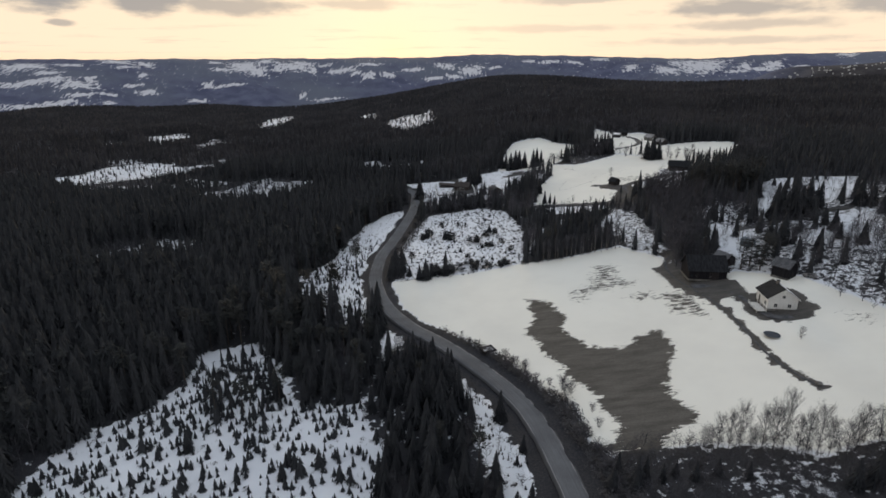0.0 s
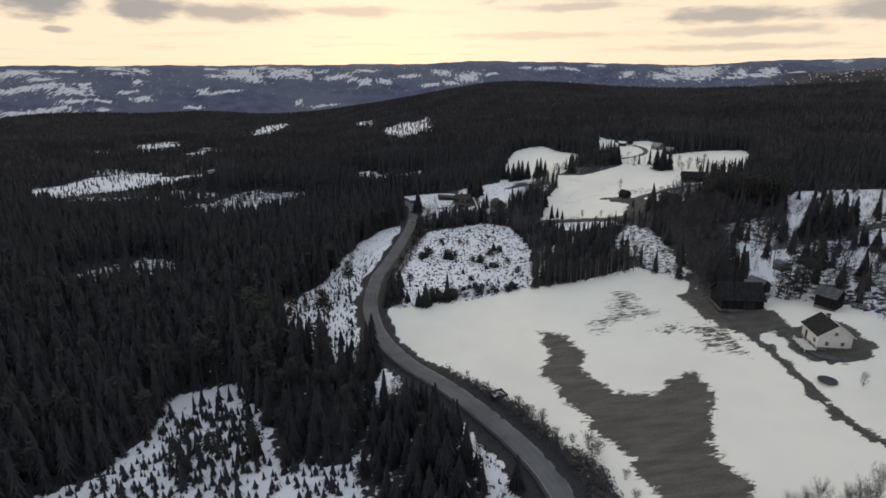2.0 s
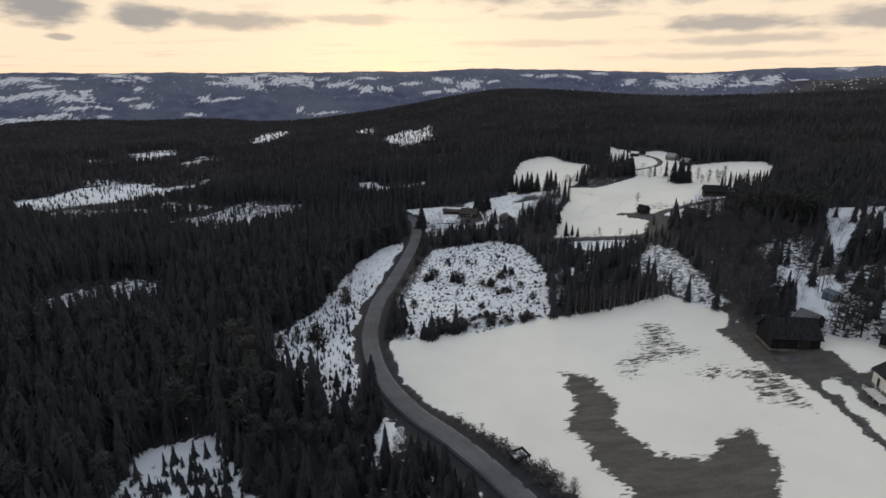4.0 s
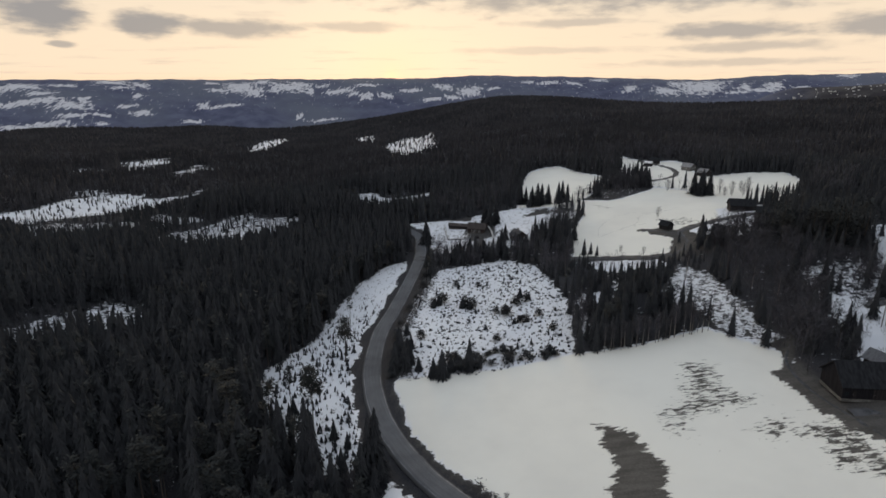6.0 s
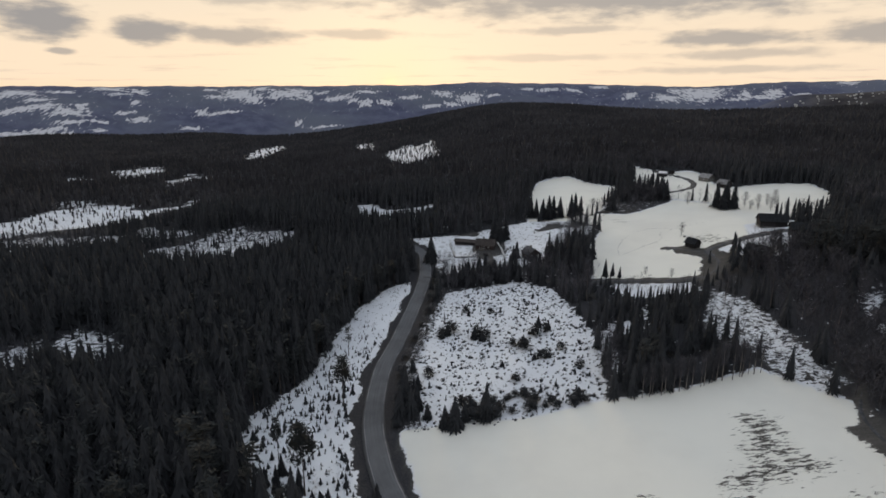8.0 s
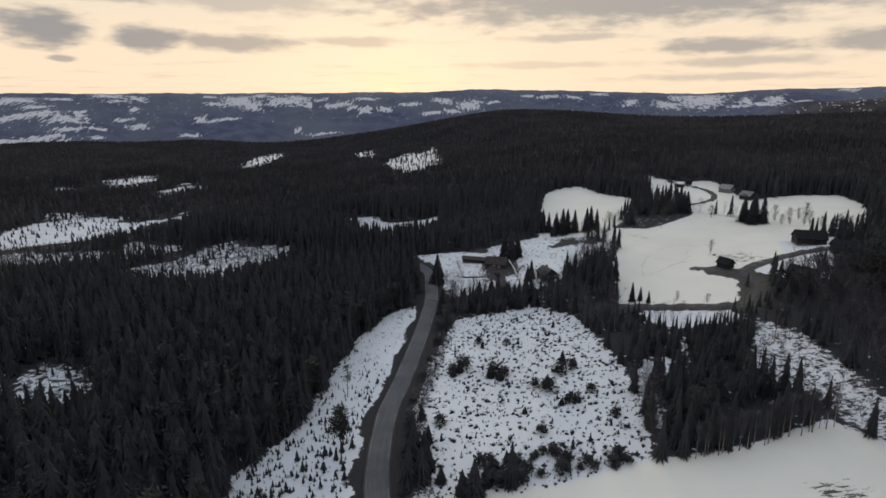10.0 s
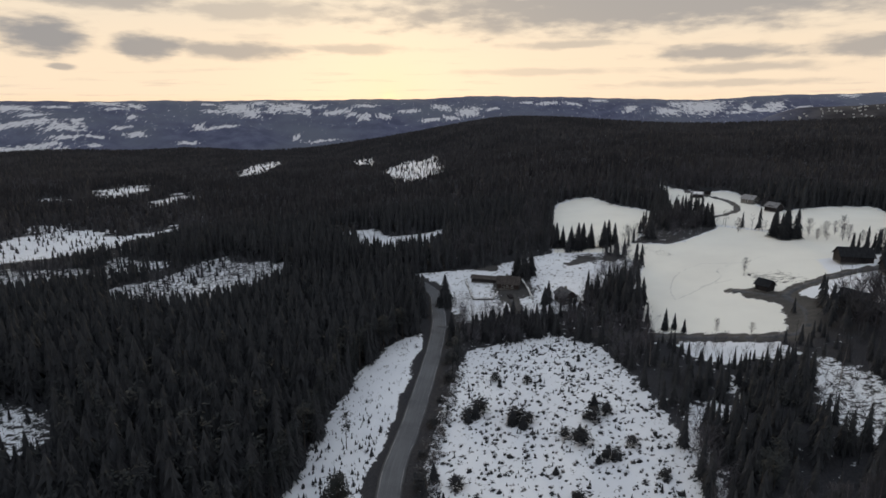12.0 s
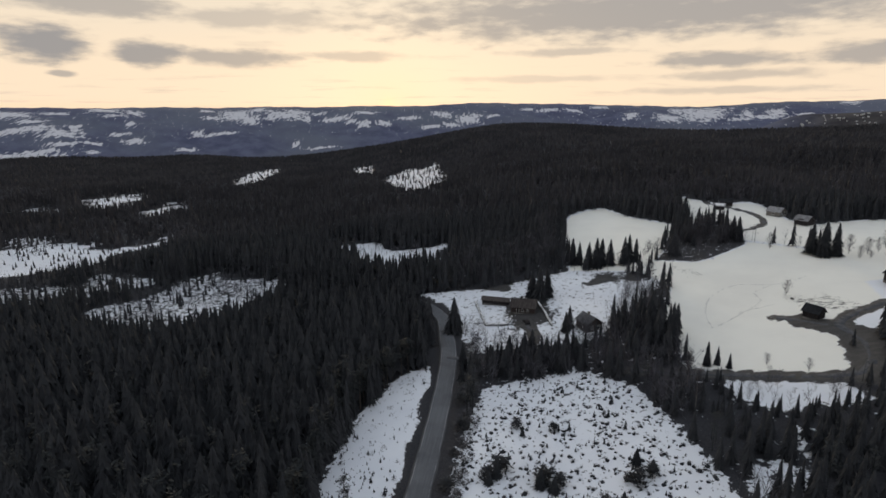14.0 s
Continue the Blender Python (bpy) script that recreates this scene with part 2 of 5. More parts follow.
TARRED = plain("tarred_boards", (0.011, 0.011, 0.014), (0.024, 0.023, 0.027), 5, 0.9, stretch=(8, 8, 0.3), gloss=0.08)
RED_BOARD = plain("red_brown_boards", (0.03, 0.022, 0.021), (0.065, 0.045, 0.042), 5, 0.8, stretch=(8, 8, 0.3))
GREY_BOARD = plain("grey_boards", (0.1, 0.095, 0.09), (0.22, 0.21, 0.2), 5, 0.8, stretch=(8, 8, 0.3))
BLACK_ROOF = plain("black_roof", (0.014, 0.015, 0.018), (0.03, 0.032, 0.036), 4, 0.9, stretch=(1, 3, 1), gloss=0.06)
BROWN_ROOF = plain("brown_roof", (0.04, 0.035, 0.034), (0.085, 0.075, 0.072), 4, 0.85, stretch=(1, 3, 1), gloss=0.1)
SLATE_ROOF = plain("slate_roof", (0.06, 0.062, 0.07), (0.13, 0.135, 0.15), 4, 0.7, stretch=(1, 3, 1), gloss=0.2)
GREY_ROOF = plain("grey_roof", (0.14, 0.14, 0.15), (0.3, 0.3, 0.31), 3, 0.6, stretch=(1, 3, 1))
STONE = plain("stone", (0.07, 0.068, 0.065), (0.2, 0.195, 0.185), 2)
SNOW = plain("packed_snow", (0.72, 0.73, 0.75), (0.83, 0.84, 0.86), 1.5, 0.9, gloss=0.2)
GRAVEL = plain("gravel", (0.047, 0.049, 0.055), (0.1, 0.103, 0.113), 4, 0.95)
TRODDEN = plain("trodden_snow", (0.16, 0.16, 0.17), (0.34, 0.34, 0.36), 2, 0.9)
BLUE_NET = plain("dark_blue_mat", (0.012, 0.018, 0.03), (0.03, 0.04, 0.06), 6, 0.7)
STEEL = plain("galvanised_steel", (0.25, 0.26, 0.27), (0.4, 0.41, 0.42), 8, 0.4, 0.9)
BLUE_PAINT = plain("blue_grey_paint", (0.07, 0.1, 0.13), (0.14, 0.18, 0.22), 5, 0.5)

# ---------------------------------------------------------------- helpers for meshes
def mesh_of(name, verts, faces, mats=(), index=None, shade=False):
    """A mesh from arrays of vertices and of triangles or quads."""
    me = bpy.data.meshes.new(name)
    verts, faces = np.asarray(verts, np.float32), np.asarray(faces, np.int32)
    n, k = faces.shape
    me.vertices.add(len(verts))
    me.vertices.foreach_set("co", verts.ravel())
    me.loops.add(n * k)
    me.loops.foreach_set("vertex_index", faces.ravel())
    me.polygons.add(n)
    me.polygons.foreach_set("loop_start", np.arange(0, n * k, k, dtype=np.int32))
    if index is not None:
        me.polygons.foreach_set("material_index", np.asarray(index, np.int32))
    me.polygons.foreach_set("use_smooth", np.full(n, shade))
    me.update(calc_edges=True)
    for m in mats:
        me.materials.append(m)
    return me


def part(name, bm, mat, parent=None, label=""):
    """One bmesh as one mesh object, under a thing or a part."""
    me = bpy.data.meshes.new(name)
    bmesh.ops.recalc_face_normals(bm, faces=bm.faces)
    bm.to_mesh(me)
    bm.free()
    me.materials.append(mat)
    ob = new(name, me)
    ob.parent = parent
    return tagged(ob, label)


def box(bm, x0, y0, z0, x1, y1, z1):
    made = bmesh.ops.create_cube(bm, size=1.0, matrix=Matrix.LocRotScale(((x0 + x1) / 2, (y0 + y1) / 2, (z0 + z1) / 2), None, (abs(x1 - x0), abs(y1 - y0), abs(z1 - z0))))
    return made["verts"]


def boxes(*all_boxes):
    bm = bmesh.new()
    for b in all_boxes:
        box(bm, *b)
    return bm


def at(x, y, turn=0.0, sink=0.0):
    """The pose of a thing that stands on the ground at x, y."""
    return pose(x, y, float(height(x, y)) - sink, 0, 0, turn)


def thing(name, x, y, turn, label, category, group="", sink=0.0):
    ob = new(name)
    ob.matrix_world = at(x, y, turn, sink)
    return tagged(ob, label, category, group)


# ---------------------------------------------------------------- the lie of the land
def smooth(a, b, v):
    s = np.clip((v - a) / (b - a), 0, 1)
    return s * s * (3 - 2 * s)


def height(x, y):
    """The lie of the land: a slope that rises to the east, a wooded hill behind it, and a valley beyond."""
    x, y = np.asarray(x, float), np.asarray(y, float)
    u, v = np.clip(x, -178, 260) / 118.5, (np.clip(y, 59, 569) - 260.7) / 118.5
    near = 1.185 * (-1.84 + 11.22 * u + 2.18 * v + 3.55 * u * u + 0.13 * u * v - 0.17 * v * v - 1.3 * u ** 3 - 1.45 * u * u * v + 0.16 * u * v * v + 0.31 * v ** 3)
    r = np.hypot(x, y)
    side = x / np.maximum(y, 70)
    crest = -24 + 78 * smooth(-0.24, 0.13, side) - 11 * smooth(0.2, 0.45, side) + 16 * smooth(0.5, 0.8, side)
    swell = 6 * np.sin(x / 154 + 1) * np.sin(y / 200) + 3.5 * np.sin(x / 72 + y / 98)
    z = near + (crest - near) * smooth(510, 1660, r) + swell * smooth(450, 950, r)
    return z - 300 * smooth(1780, 2900, r) * (y > 0)


# outlines on the plan, in metres: where the woods are open
FIELD = [(-22, 217), (-1, 218), (11, 217), (32, 221), (53, 222), (74, 227), (82, 213), (87, 205), (81, 189), (89, 183), (102, 186), (118, 174), (124, 150), (126, 134), (110, 98), (97, 97.5), (86, 97), (77, 95.5), (70, 99.5), (62, 101.5), (55, 103), (37, 103), (33, 108), (32, 122), (26, 130), (19, 146), (8, 160), (-13, 183)]
BARE = [(62, 135), (56, 126), (58, 118), (59, 112), (52, 107), (48, 102), (38, 105), (40, 115), (38, 125), (33, 136), (29, 150), (26, 161), (30, 172), (29, 186), (38, 181), (40, 169), (38, 158), (44, 149), (52, 144), (58, 152), (64, 154), (66, 147)]
CLEARING = [(-21, 252), (-17, 281), (-8, 312), (8, 317), (21, 318), (34, 304), (38, 282), (39, 260), (37, 240), (33, 222), (11, 215), (-2, 215), (-19, 215)]
STRIP = [(-23, 332), (-32, 327), (-43, 306), (-49, 271), (-53, 245), (-64, 226), (-60, 209), (-52, 194), (-41, 184), (-30, 173), (-23, 173), (-27, 191), (-33, 217), (-33, 245), (-26, 283), (-22, 316)]
PLANTATION = [(-97, 96), (-95, 116), (-90, 126), (-80, 132), (-80, 138), (-76, 146), (-77, 153), (-82, 164), (-60, 171), (-55, 160), (-48, 154), (-43, 140), (-38, 133), (-26, 131), (-22, 134), (-19, 121), (-14, 114), (-12, 84), (-22, 72), (-38, 64), (-57, 69), (-72, 62), (-88, 74)]
UPPER = [(70, 400), (80, 413), (93, 411), (104, 406), (115, 428), (130, 428), (141, 413), (160, 385), (156, 345), (132, 333), (103, 323), (92, 298), (83, 296), (52, 310), (56, 341), (73, 376)]
YARD = [(-30, 406), (3, 403), (22, 409), (39, 414), (60, 406), (74, 383), (53, 361), (34, 338), (24, 336), (-14, 338), (-17, 362)]
GROVE = [(80, 418), (86, 410), (97, 404), (112, 412), (127, 422), (138, 440), (121, 448), (101, 434)]
KNOLL = [(41, 414), (57, 499), (67, 525), (90, 529), (99, 500), (115, 471), (96, 442), (88, 424), (78, 411), (70, 400), (60, 406)]
HAMLET = [(145, 549), (156, 518), (181, 509), (172, 461), (180, 444), (164, 391), (150, 403), (141, 416), (131, 429), (128, 446), (138, 460), (123, 474)]
TERRACE = [(180, 448), (204, 451), (225, 446), (217, 414), (184, 366), (175, 360), (164, 364), (147, 386)]
MEADOW_GLADE = [(-329, 462), (-322, 487), (-316, 511), (-300, 536), (-283, 547), (-254, 532), (-236, 534), (-220, 562), (-210, 543), (-224, 512), (-238, 490), (-246, 466), (-268, 450), (-306, 441)]
BROKEN_GLADES = [[(-300, 438), (-285, 424), (-254, 398), (-223, 404), (-209, 419), (-234, 454), (-250, 447), (-270, 440)], [(-212, 415), (-210, 448), (-207, 467), (-199, 469), (-175, 461), (-170, 446), (-188, 444), (-195, 433), (-205, 413)], [(-178, 400), (-169, 413), (-168, 430), (-153, 454), (-147, 470), (-122, 460), (-102, 435), (-104, 400), (-122, 388), (-145, 382), (-168, 386)], [(-331, 553), (-323, 572), (-296, 562), (-270, 520), (-285, 525), (-311, 536)], [(-171, 260), (-162, 274), (-155, 281), (-148, 270), (-149, 254), (-160, 246)], [(-151, 280), (-149, 292), (-134, 289), (-124, 276), (-123, 264), (-139, 263)]]
FAR_GLADES = [[(-390, 744), (-383, 795), (-354, 813), (-325, 735), (-335, 700), (-358, 696)], [(-296, 672), (-296, 765), (-268, 715), (-279, 650)], [(-412, 690), (-392, 707), (-368, 679), (-393, 668)], [(-312, 962), (-341, 1154), (-335, 1300), (-283, 1121), (-272, 980), (-290, 915)], [(-177, 1182), (-142, 1238), (-106, 965), (-140, 1000)], [(-92, 880), (-67, 1030), (-44, 984), (-20, 1060), (-10, 770), (-35, 720), (-58, 745)]]
FARM_GLADE = [(-92, 523), (-74, 521), (-60, 495), (-22, 482), (-14, 471), (-16, 448), (-43, 438), (-60, 448), (-67, 478), (-83, 494)]
GLADES = [MEADOW_GLADE, *BROKEN_GLADES, *FAR_GLADES, FARM_GLADE]
SCRUB = [(74, 260), (89, 284), (95, 267), (93, 246), (91, 232), (89, 224), (93, 215), (84, 212), (77, 222), (77, 238), (72, 246)]
SPECKLED = [(44, 198), (56, 211), (70, 212), (80, 196), (84, 176), (84, 160), (74, 150), (62, 162), (46, 168)]
GRAVELLED = [[(80, 192), (79, 180), (83, 171), (87, 166), (95, 168), (99, 173), (97, 183)], [(93, 168), (91, 153), (92, 150), (97, 147), (102, 149), (103, 153), (108, 151), (110, 152), (111, 163), (111, 168)], [(95, 335), (93, 327), (100, 320), (95, 307), (90, 298), (85, 296), (86, 292), (92, 289), (113, 316), (108, 329), (100, 329), (102, 338)], [(-3, 404), (3, 401), (9, 395), (12, 404)], [(42, 393), (48, 391), (55, 396), (54, 402)]]
PATCHES = [[(113, 149), (113, 141), (117, 138), (120, 144)], [(45, 187), (54, 190), (64, 191), (68, 188), (60, 186)], [(55, 195), (60, 207), (66, 206), (62, 194)], [(63, 177), (69, 179), (69, 175), (65, 174)], [(45, 183), (49, 182), (48, 178), (45, 179)], [(74, 176), (83, 173), (80, 157), (72, 163)], [(104, 345), (118, 352), (122, 340), (112, 334)], [(8, 381), (21, 381), (21, 360), (9, 356)], [(62, 396), (66, 398), (66, 392), (63, 391)], [(103, 352), (105, 357), (109, 352), (106, 348)], [(84, 398), (90, 398), (91, 386), (86, 387)], [(52, 402), (56, 402), (56, 394), (52, 395)]]
FARMYARD = [(78, 198), (80, 182), (85, 174), (95, 169), (98, 176), (92, 181), (85, 187), (86, 200)]
BANK = [(30, 105), (48, 106), (55, 105), (62, 104), (70, 102), (77, 98), (89, 99), (97, 98), (103, 84), (92, 66), (76, 60), (61, 52), (48, 57), (37, 50)]
BANK_SNOW = [(58, 92), (62, 94), (72, 96), (77, 91), (71, 84), (58, 85), (55, 89)]
GAP = [(2, 149), (8, 137), (13, 128), (15, 114), (20, 102), (20, 88), (13, 88), (7, 112), (7, 127), (3, 130)]
BEND = [(-20, 154), (-22, 164), (-18, 173), (-13, 168), (-13, 162)]
LANESIDE = [(56, 301), (84, 292), (86, 284), (78, 282), (72, 285), (66, 282), (57, 289)]
EAST_OPEN = [[(116, 240), (128, 224), (122, 207), (112, 203), (105, 189), (99, 192), (106, 210)], [(172, 303), (189, 298), (174, 274), (148, 243), (145, 253)], [(190, 298), (214, 286), (192, 255), (168, 244), (176, 268)], [(134, 208), (153, 216), (161, 226), (178, 228), (172, 208), (150, 186), (141, 197)], [(106, 328), (119, 333), (129, 336), (138, 359), (163, 357), (144, 331), (129, 308), (117, 313)]]
BROWN_WOOD = [(110, 308), (126, 316), (136, 280), (112, 232), (95, 197), (90, 225), (94, 248)]
SPRUCE_STAND = [(40, 222), (78, 226), (74, 248), (76, 264), (84, 284), (58, 290), (46, 300), (36, 290), (42, 256)]
STAND_GLADE = [(45, 266), (52, 266), (58, 262), (53, 254), (48, 256), (40, 256)]
STAND_BREAK = [(62, 277), (64, 275), (58, 266), (56, 267)]
STAND_GAP = [(44, 256), (41, 232), (37, 230), (37, 244), (41, 257)]
ROAD = [(60, -420), (52, -260), (45, -120), (38, -40), (34, 10), (31, 55), (26.6, 92), (23.6, 112), (19.2, 127), (9.8, 145), (-0.7, 161), (-11.2, 174.5), (-20.2, 191), (-25.7, 208), (-28.6, 226), (-28.6, 250), (-25.8, 267), (-23.4, 283), (-20.2, 307), (-18.2, 326), (-17.4, 340), (-17.8, 352), (-20, 376), (-33, 398), (-60, 408), (-95, 414)]
TRACKS = {
    "farm_track": ([(89, 116), (86.5, 122), (85, 133), (86, 146), (86.5, 160), (84, 176), (82, 188), (84, 202), (92, 213)], 1.15),
    "yard_track": ([(84, 178), (91, 177), (95, 168), (95, 156), (97, 150), (105, 150)], 2.3),
    "lane": ([(36, 313), (62, 303), (87, 296), (98, 301), (105, 314), (106, 326), (120, 334), (138, 340), (155, 342)], 2.4),
    "hut_track": ([(104, 326), (98, 332), (92, 336)], 2.5),
    "side_road": ([(-18, 336), (-8, 333), (6, 334), (13, 345), (12, 360)], 1.8),
    "hamlet_track": ([(152, 520), (160, 500), (163, 478), (156, 458), (146, 450), (137, 447)], 1.8),
    "wood_lane": ([(122, 226), (135, 229), (148, 232), (168, 235), (192, 240), (220, 252)], 1.7),
}


def curve_points(points, step=2.0):
    """A smooth line through the points, in even steps."""
    p = np.array(points, float)
    p = np.vstack([2 * p[0] - p[1], p, 2 * p[-1] - p[-2]])
    out = []
    for a, b, c, d in zip(p, p[1:], p[2:], p[3:]):
        n = max(2, int(np.linalg.norm(c - b) / step))
        for t in np.arange(n) / n:
            out.append(0.5 * (2 * b + (c - a) * t + (2 * a - 5 * b + 4 * c - d) * t * t + (3 * b - a - 3 * c + d) * t ** 3))
    out.append(p[-2])
    return np.array(out)


def line_distance(x, y, line):
    best = np.full(x.shape, 1e9)
    for (ax, ay), (bx, by) in zip(line[:-1], line[1:]):
        dx, dy = bx - ax, by - ay
        t = np.clip(((x - ax) * dx + (y - ay) * dy) / (dx * dx + dy * dy + 1e-9), 0, 1)
        best = np.minimum(best, np.hypot(x - ax - t * dx, y - ay - t * dy))
    return best


def inside(x, y, outline):
    """Metres inside an outline (negative: outside)."""
    ring = np.array([*outline, outline[0]], float)
    odd = np.zeros(x.shape, bool)
    for (ax, ay), (bx, by) in zip(ring[:-1], ring[1:]):
        cross = (ay > y) != (by > y)
        odd ^= cross & (x < (bx - ax) * (y - ay) / (by - ay + 1e-12) + ax)
    d = line_distance(x, y, ring)
    return np.where(odd, d, -d)


ROAD_LINE = curve_points(ROAD)
TRACK_LINES = {k: (curve_points(p), w) for k, (p, w) in TRACKS.items()}
OPEN = [(PLANTATION, 0.84, 0.15), (CLEARING, 0.71, 0.1), (STRIP, 0.8, 0.2), (SCRUB, 0.56, 0.4), (GAP, 0.7, 0.1), (BEND, 0.75, 0.1), (BANK, 0.3, 0.1), (LANESIDE, 0.85, 0.2), (FIELD, 1.1, 1.0), (UPPER, 1.1, 1.0), (YARD, 0.66, 0.35), (GROVE, 0.3, 0.1), (KNOLL, 1.1, 1.0), (HAMLET, 1.0, 0.8), (TERRACE, 1.1, 1.0)] + [(STAND_GAP, 0.62, 0.1), (STAND_GLADE, 0.62, 0.1), (STAND_BREAK, 0.62, 0.1)] + [(g, 0.72 if g is MEADOW_GLADE else 0.86 if g is FARM_GLADE else 0.66 if g in FAR_GLADES else 0.55, 0.2) for g in GLADES] + [(g, 0.9, 0.3) for g in EAST_OPEN]


def ragged(x, y, outline):
    """Metres inside an outline whose edge wanders in and out of the trees."""
    k = smooth(250, 420, y) * 0.45 + 0.15
    return inside(x + k * (7 * np.sin(y / 9) + 6 * np.sin(x / 6 + y / 13)), y + k * (9 * np.sin(x / 8) + 7 * np.sin(x / 15 - y / 7)), outline)


def east_wood(x, y):
    """How far a place lies in the thin, snowy wood east of the farm."""
    return smooth(100, 110, x - 0.3 * (y - 205)) * smooth(118, 132, y) * (1 - smooth(258, 282, y))


def thin_wood(x, y):
    """Young, gappy wood with snow between the trees: by the road bend, and on both sides of the lane."""
    def box(x0, x1, y0, y1):
        return smooth(x0 - 4, x0 + 4, x) * (1 - smooth(x1 - 4, x1 + 4, x)) * smooth(y0 - 5, y0 + 5, y) * (1 - smooth(y1 - 5, y1 + 5, y))
    return np.maximum(np.maximum(box(-22, 14, 112, 166) * 0.42, box(-14, 44, 316, 342) * 0.35), 0.0)


def land_cover(x, y):
    cover, grass = np.full(x.shape, 0.22), np.zeros(x.shape)
    e = east_wood(x, y)
    cover = cover + (0.52 - cover) * e
    cover = cover + (0.5 - cover) * thin_wood(x, y)
    for outline, snow, turf in OPEN:
        s = smooth(-1.5, 1.5, (ragged if outline in GLADES else inside)(x, y, outline))
        cover, grass = cover + (snow - cover) * s, grass + (turf - grass) * s
    s = smooth(-3.2, 5, inside(x + 0.9 * np.sin(y / 2.3) + 0.8 * np.sin(x / 1.3 + y / 0.9) + 0.6 * np.sin(y / 0.6 - x / 2), y + 0.9 * np.sin(x / 2.9) + 0.7 * np.sin(x / 1.1 + y / 1.9), BARE))
    cover = cover * (1 - s) - 0.3 * s
    cover = cover - 0.14 * smooth(-7, 6, inside(x, y, SPECKLED))
    for p in PATCHES:
        cover = cover - 0.5 * smooth(-6, 3, inside(x, y, p))
    s = smooth(-2.5, 1.5, inside(x, y, FARMYARD))
    cover, grass = cover * (1 - s) + 0.12 * s, grass * (1 - s) + 0.75 * s
    for k, p in enumerate(GRAVELLED):
        s = smooth(-1.6, 1.4, inside(x + 0.7 * np.sin(y / 1.3), y + 0.7 * np.sin(x / 1.7), p))
        cover, grass = cover * (1 - s) + 0.04 * s, grass * (1 - s) + (0.8 if k < 2 else 0.45) * s
    cover = cover + 0.15 * smooth(-3, 3, inside(x, y, BANK_SNOW))
    for line, w in TRACK_LINES.values():
        s = 1 - smooth(w - 0.7, w + 1.1, line_distance(x, y, line) + 0.5 * np.sin(x * 0.8) * np.sin(y * 0.7))
        cover, grass = cover * (1 - s) + 0.06 * s, grass * (1 - s) + 0.65 * s
    d = line_distance(x, y, ROAD_LINE)
    s = 1 - smooth(np.where(y > 170, 4.2, 4.8), np.where(y > 170, 6.0, 6.9), d + 0.8 * np.sin(x * 0.31) * np.sin(y * 0.27))
    cover, grass = cover * (1 - s) - 0.25 * s, grass * (1 - s)
    return cover, grass


def spaced(lo, a, b, hi, step, growth):
    """Grid lines, even between a and b and ever wider outside."""
    mid = list(np.arange(a, b + 0.1, step))
    s, v, up = step, b, []
    while v < hi:
        s *= growth
        v += s
        up.append(v)
    s, v, down = step, a, []
    while v > lo:
        s *= growth
        v -= s
        down.append(v)
    return np.array(down[::-1] + mid + up)


def make_ground():
    gx, gy = spaced(-4600, -180, 200, 4600, 2.0, 1.08), spaced(-1500, 80, 430, 4600, 2.0, 1.07)
    X, Y = np.meshgrid(gx, gy)
    x, y = X.ravel(), Y.ravel()
    z = height(x, y)
    d = line_distance(x, y, ROAD_LINE)
    z = z - 0.7 * (1 - smooth(0, 1.6, np.abs(d - 4.6))) - 0.25 * (1 - smooth(2.6, 3.4, d))
    rough = np.sin(x * 0.9 + 2 * np.sin(y * 0.37)) * np.sin(y * 1.1 + 2 * np.sin(x * 0.31))
    cover, grass = land_cover(x, y)
    z = z + rough * 0.16 * (grass < 0.7) * (d > 7) * (np.abs(x) < 260) * (y < 520)
    nx, ny = len(gx), len(gy)
    a = (np.arange(ny - 1)[:, None] * nx + np.arange(nx - 1)).ravel()
    me = mesh_of("ground", np.stack([x, y, z], 1), np.stack([a, a + 1, a + nx + 1, a + nx], 1), [GROUND], shade=True)
    for name, value in (("cover", cover), ("grass", grass)):
        me.attributes.new(name, "FLOAT", "POINT").data.foreach_set("value", value.astype(np.float32))
    tagged(new("ground", me), "snow-covered farmland and dark forest floor with thawed patches", "ground", kind="structure")


def ribbon(name, line, half, lift, mat, label, category, across=4, crown=0.08, skirt=0.5):
    """A road along a line: a cambered top with edges that go down into the ground."""
    t = np.gradient(line, axis=0)
    t /= np.linalg.norm(t, axis=1)[:, None]
    side = np.stack([t[:, 1], -t[:, 0]], 1)
    base = height(line[:, 0], line[:, 1])
    base = np.convolve(np.pad(base, 4, mode="edge"), np.ones(9) / 9, "valid")
    offs = np.concatenate([[-half - 0.25], np.linspace(-half, half, across + 1), [half + 0.25]])
    wob = 0.06 * np.sin(np.arange(len(line)) * 0.9) + 0.05 * np.sin(np.arange(len(line)) * 2.3)
    verts, uv = [], []
    for o in offs:
        p = line + side * (o + np.sign(o) * wob * (abs(o) > half * 0.9))[:, None]
        zz = base + lift + crown * (1 - (o / half) ** 2) - (skirt if abs(o) > half else 0)
        verts.append(np.column_stack([p, zz]))
        uv.append(np.column_stack([np.full(len(line), 0.5 + 0.5 * np.clip(o / half, -1, 1)), np.arange(len(line)) * 2.0]))
    n, k = len(line), len(offs)
    V, U = np.concatenate(verts), np.concatenate(uv)
    a = (np.arange(k - 1)[:, None] * n + np.arange(n - 1)).ravel()
    F = np.stack([a, a + 1, a + n + 1, a + n], 1)[:, ::-1]
    me = mesh_of(name, V, F, [mat], shade=True)
    layer = me.uv_layers.new(name="UVMap")
    layer.data.foreach_set("uv", U[F.ravel()].astype(np.float32).ravel())
    return tagged(new(name, me), label, category, kind="structure")


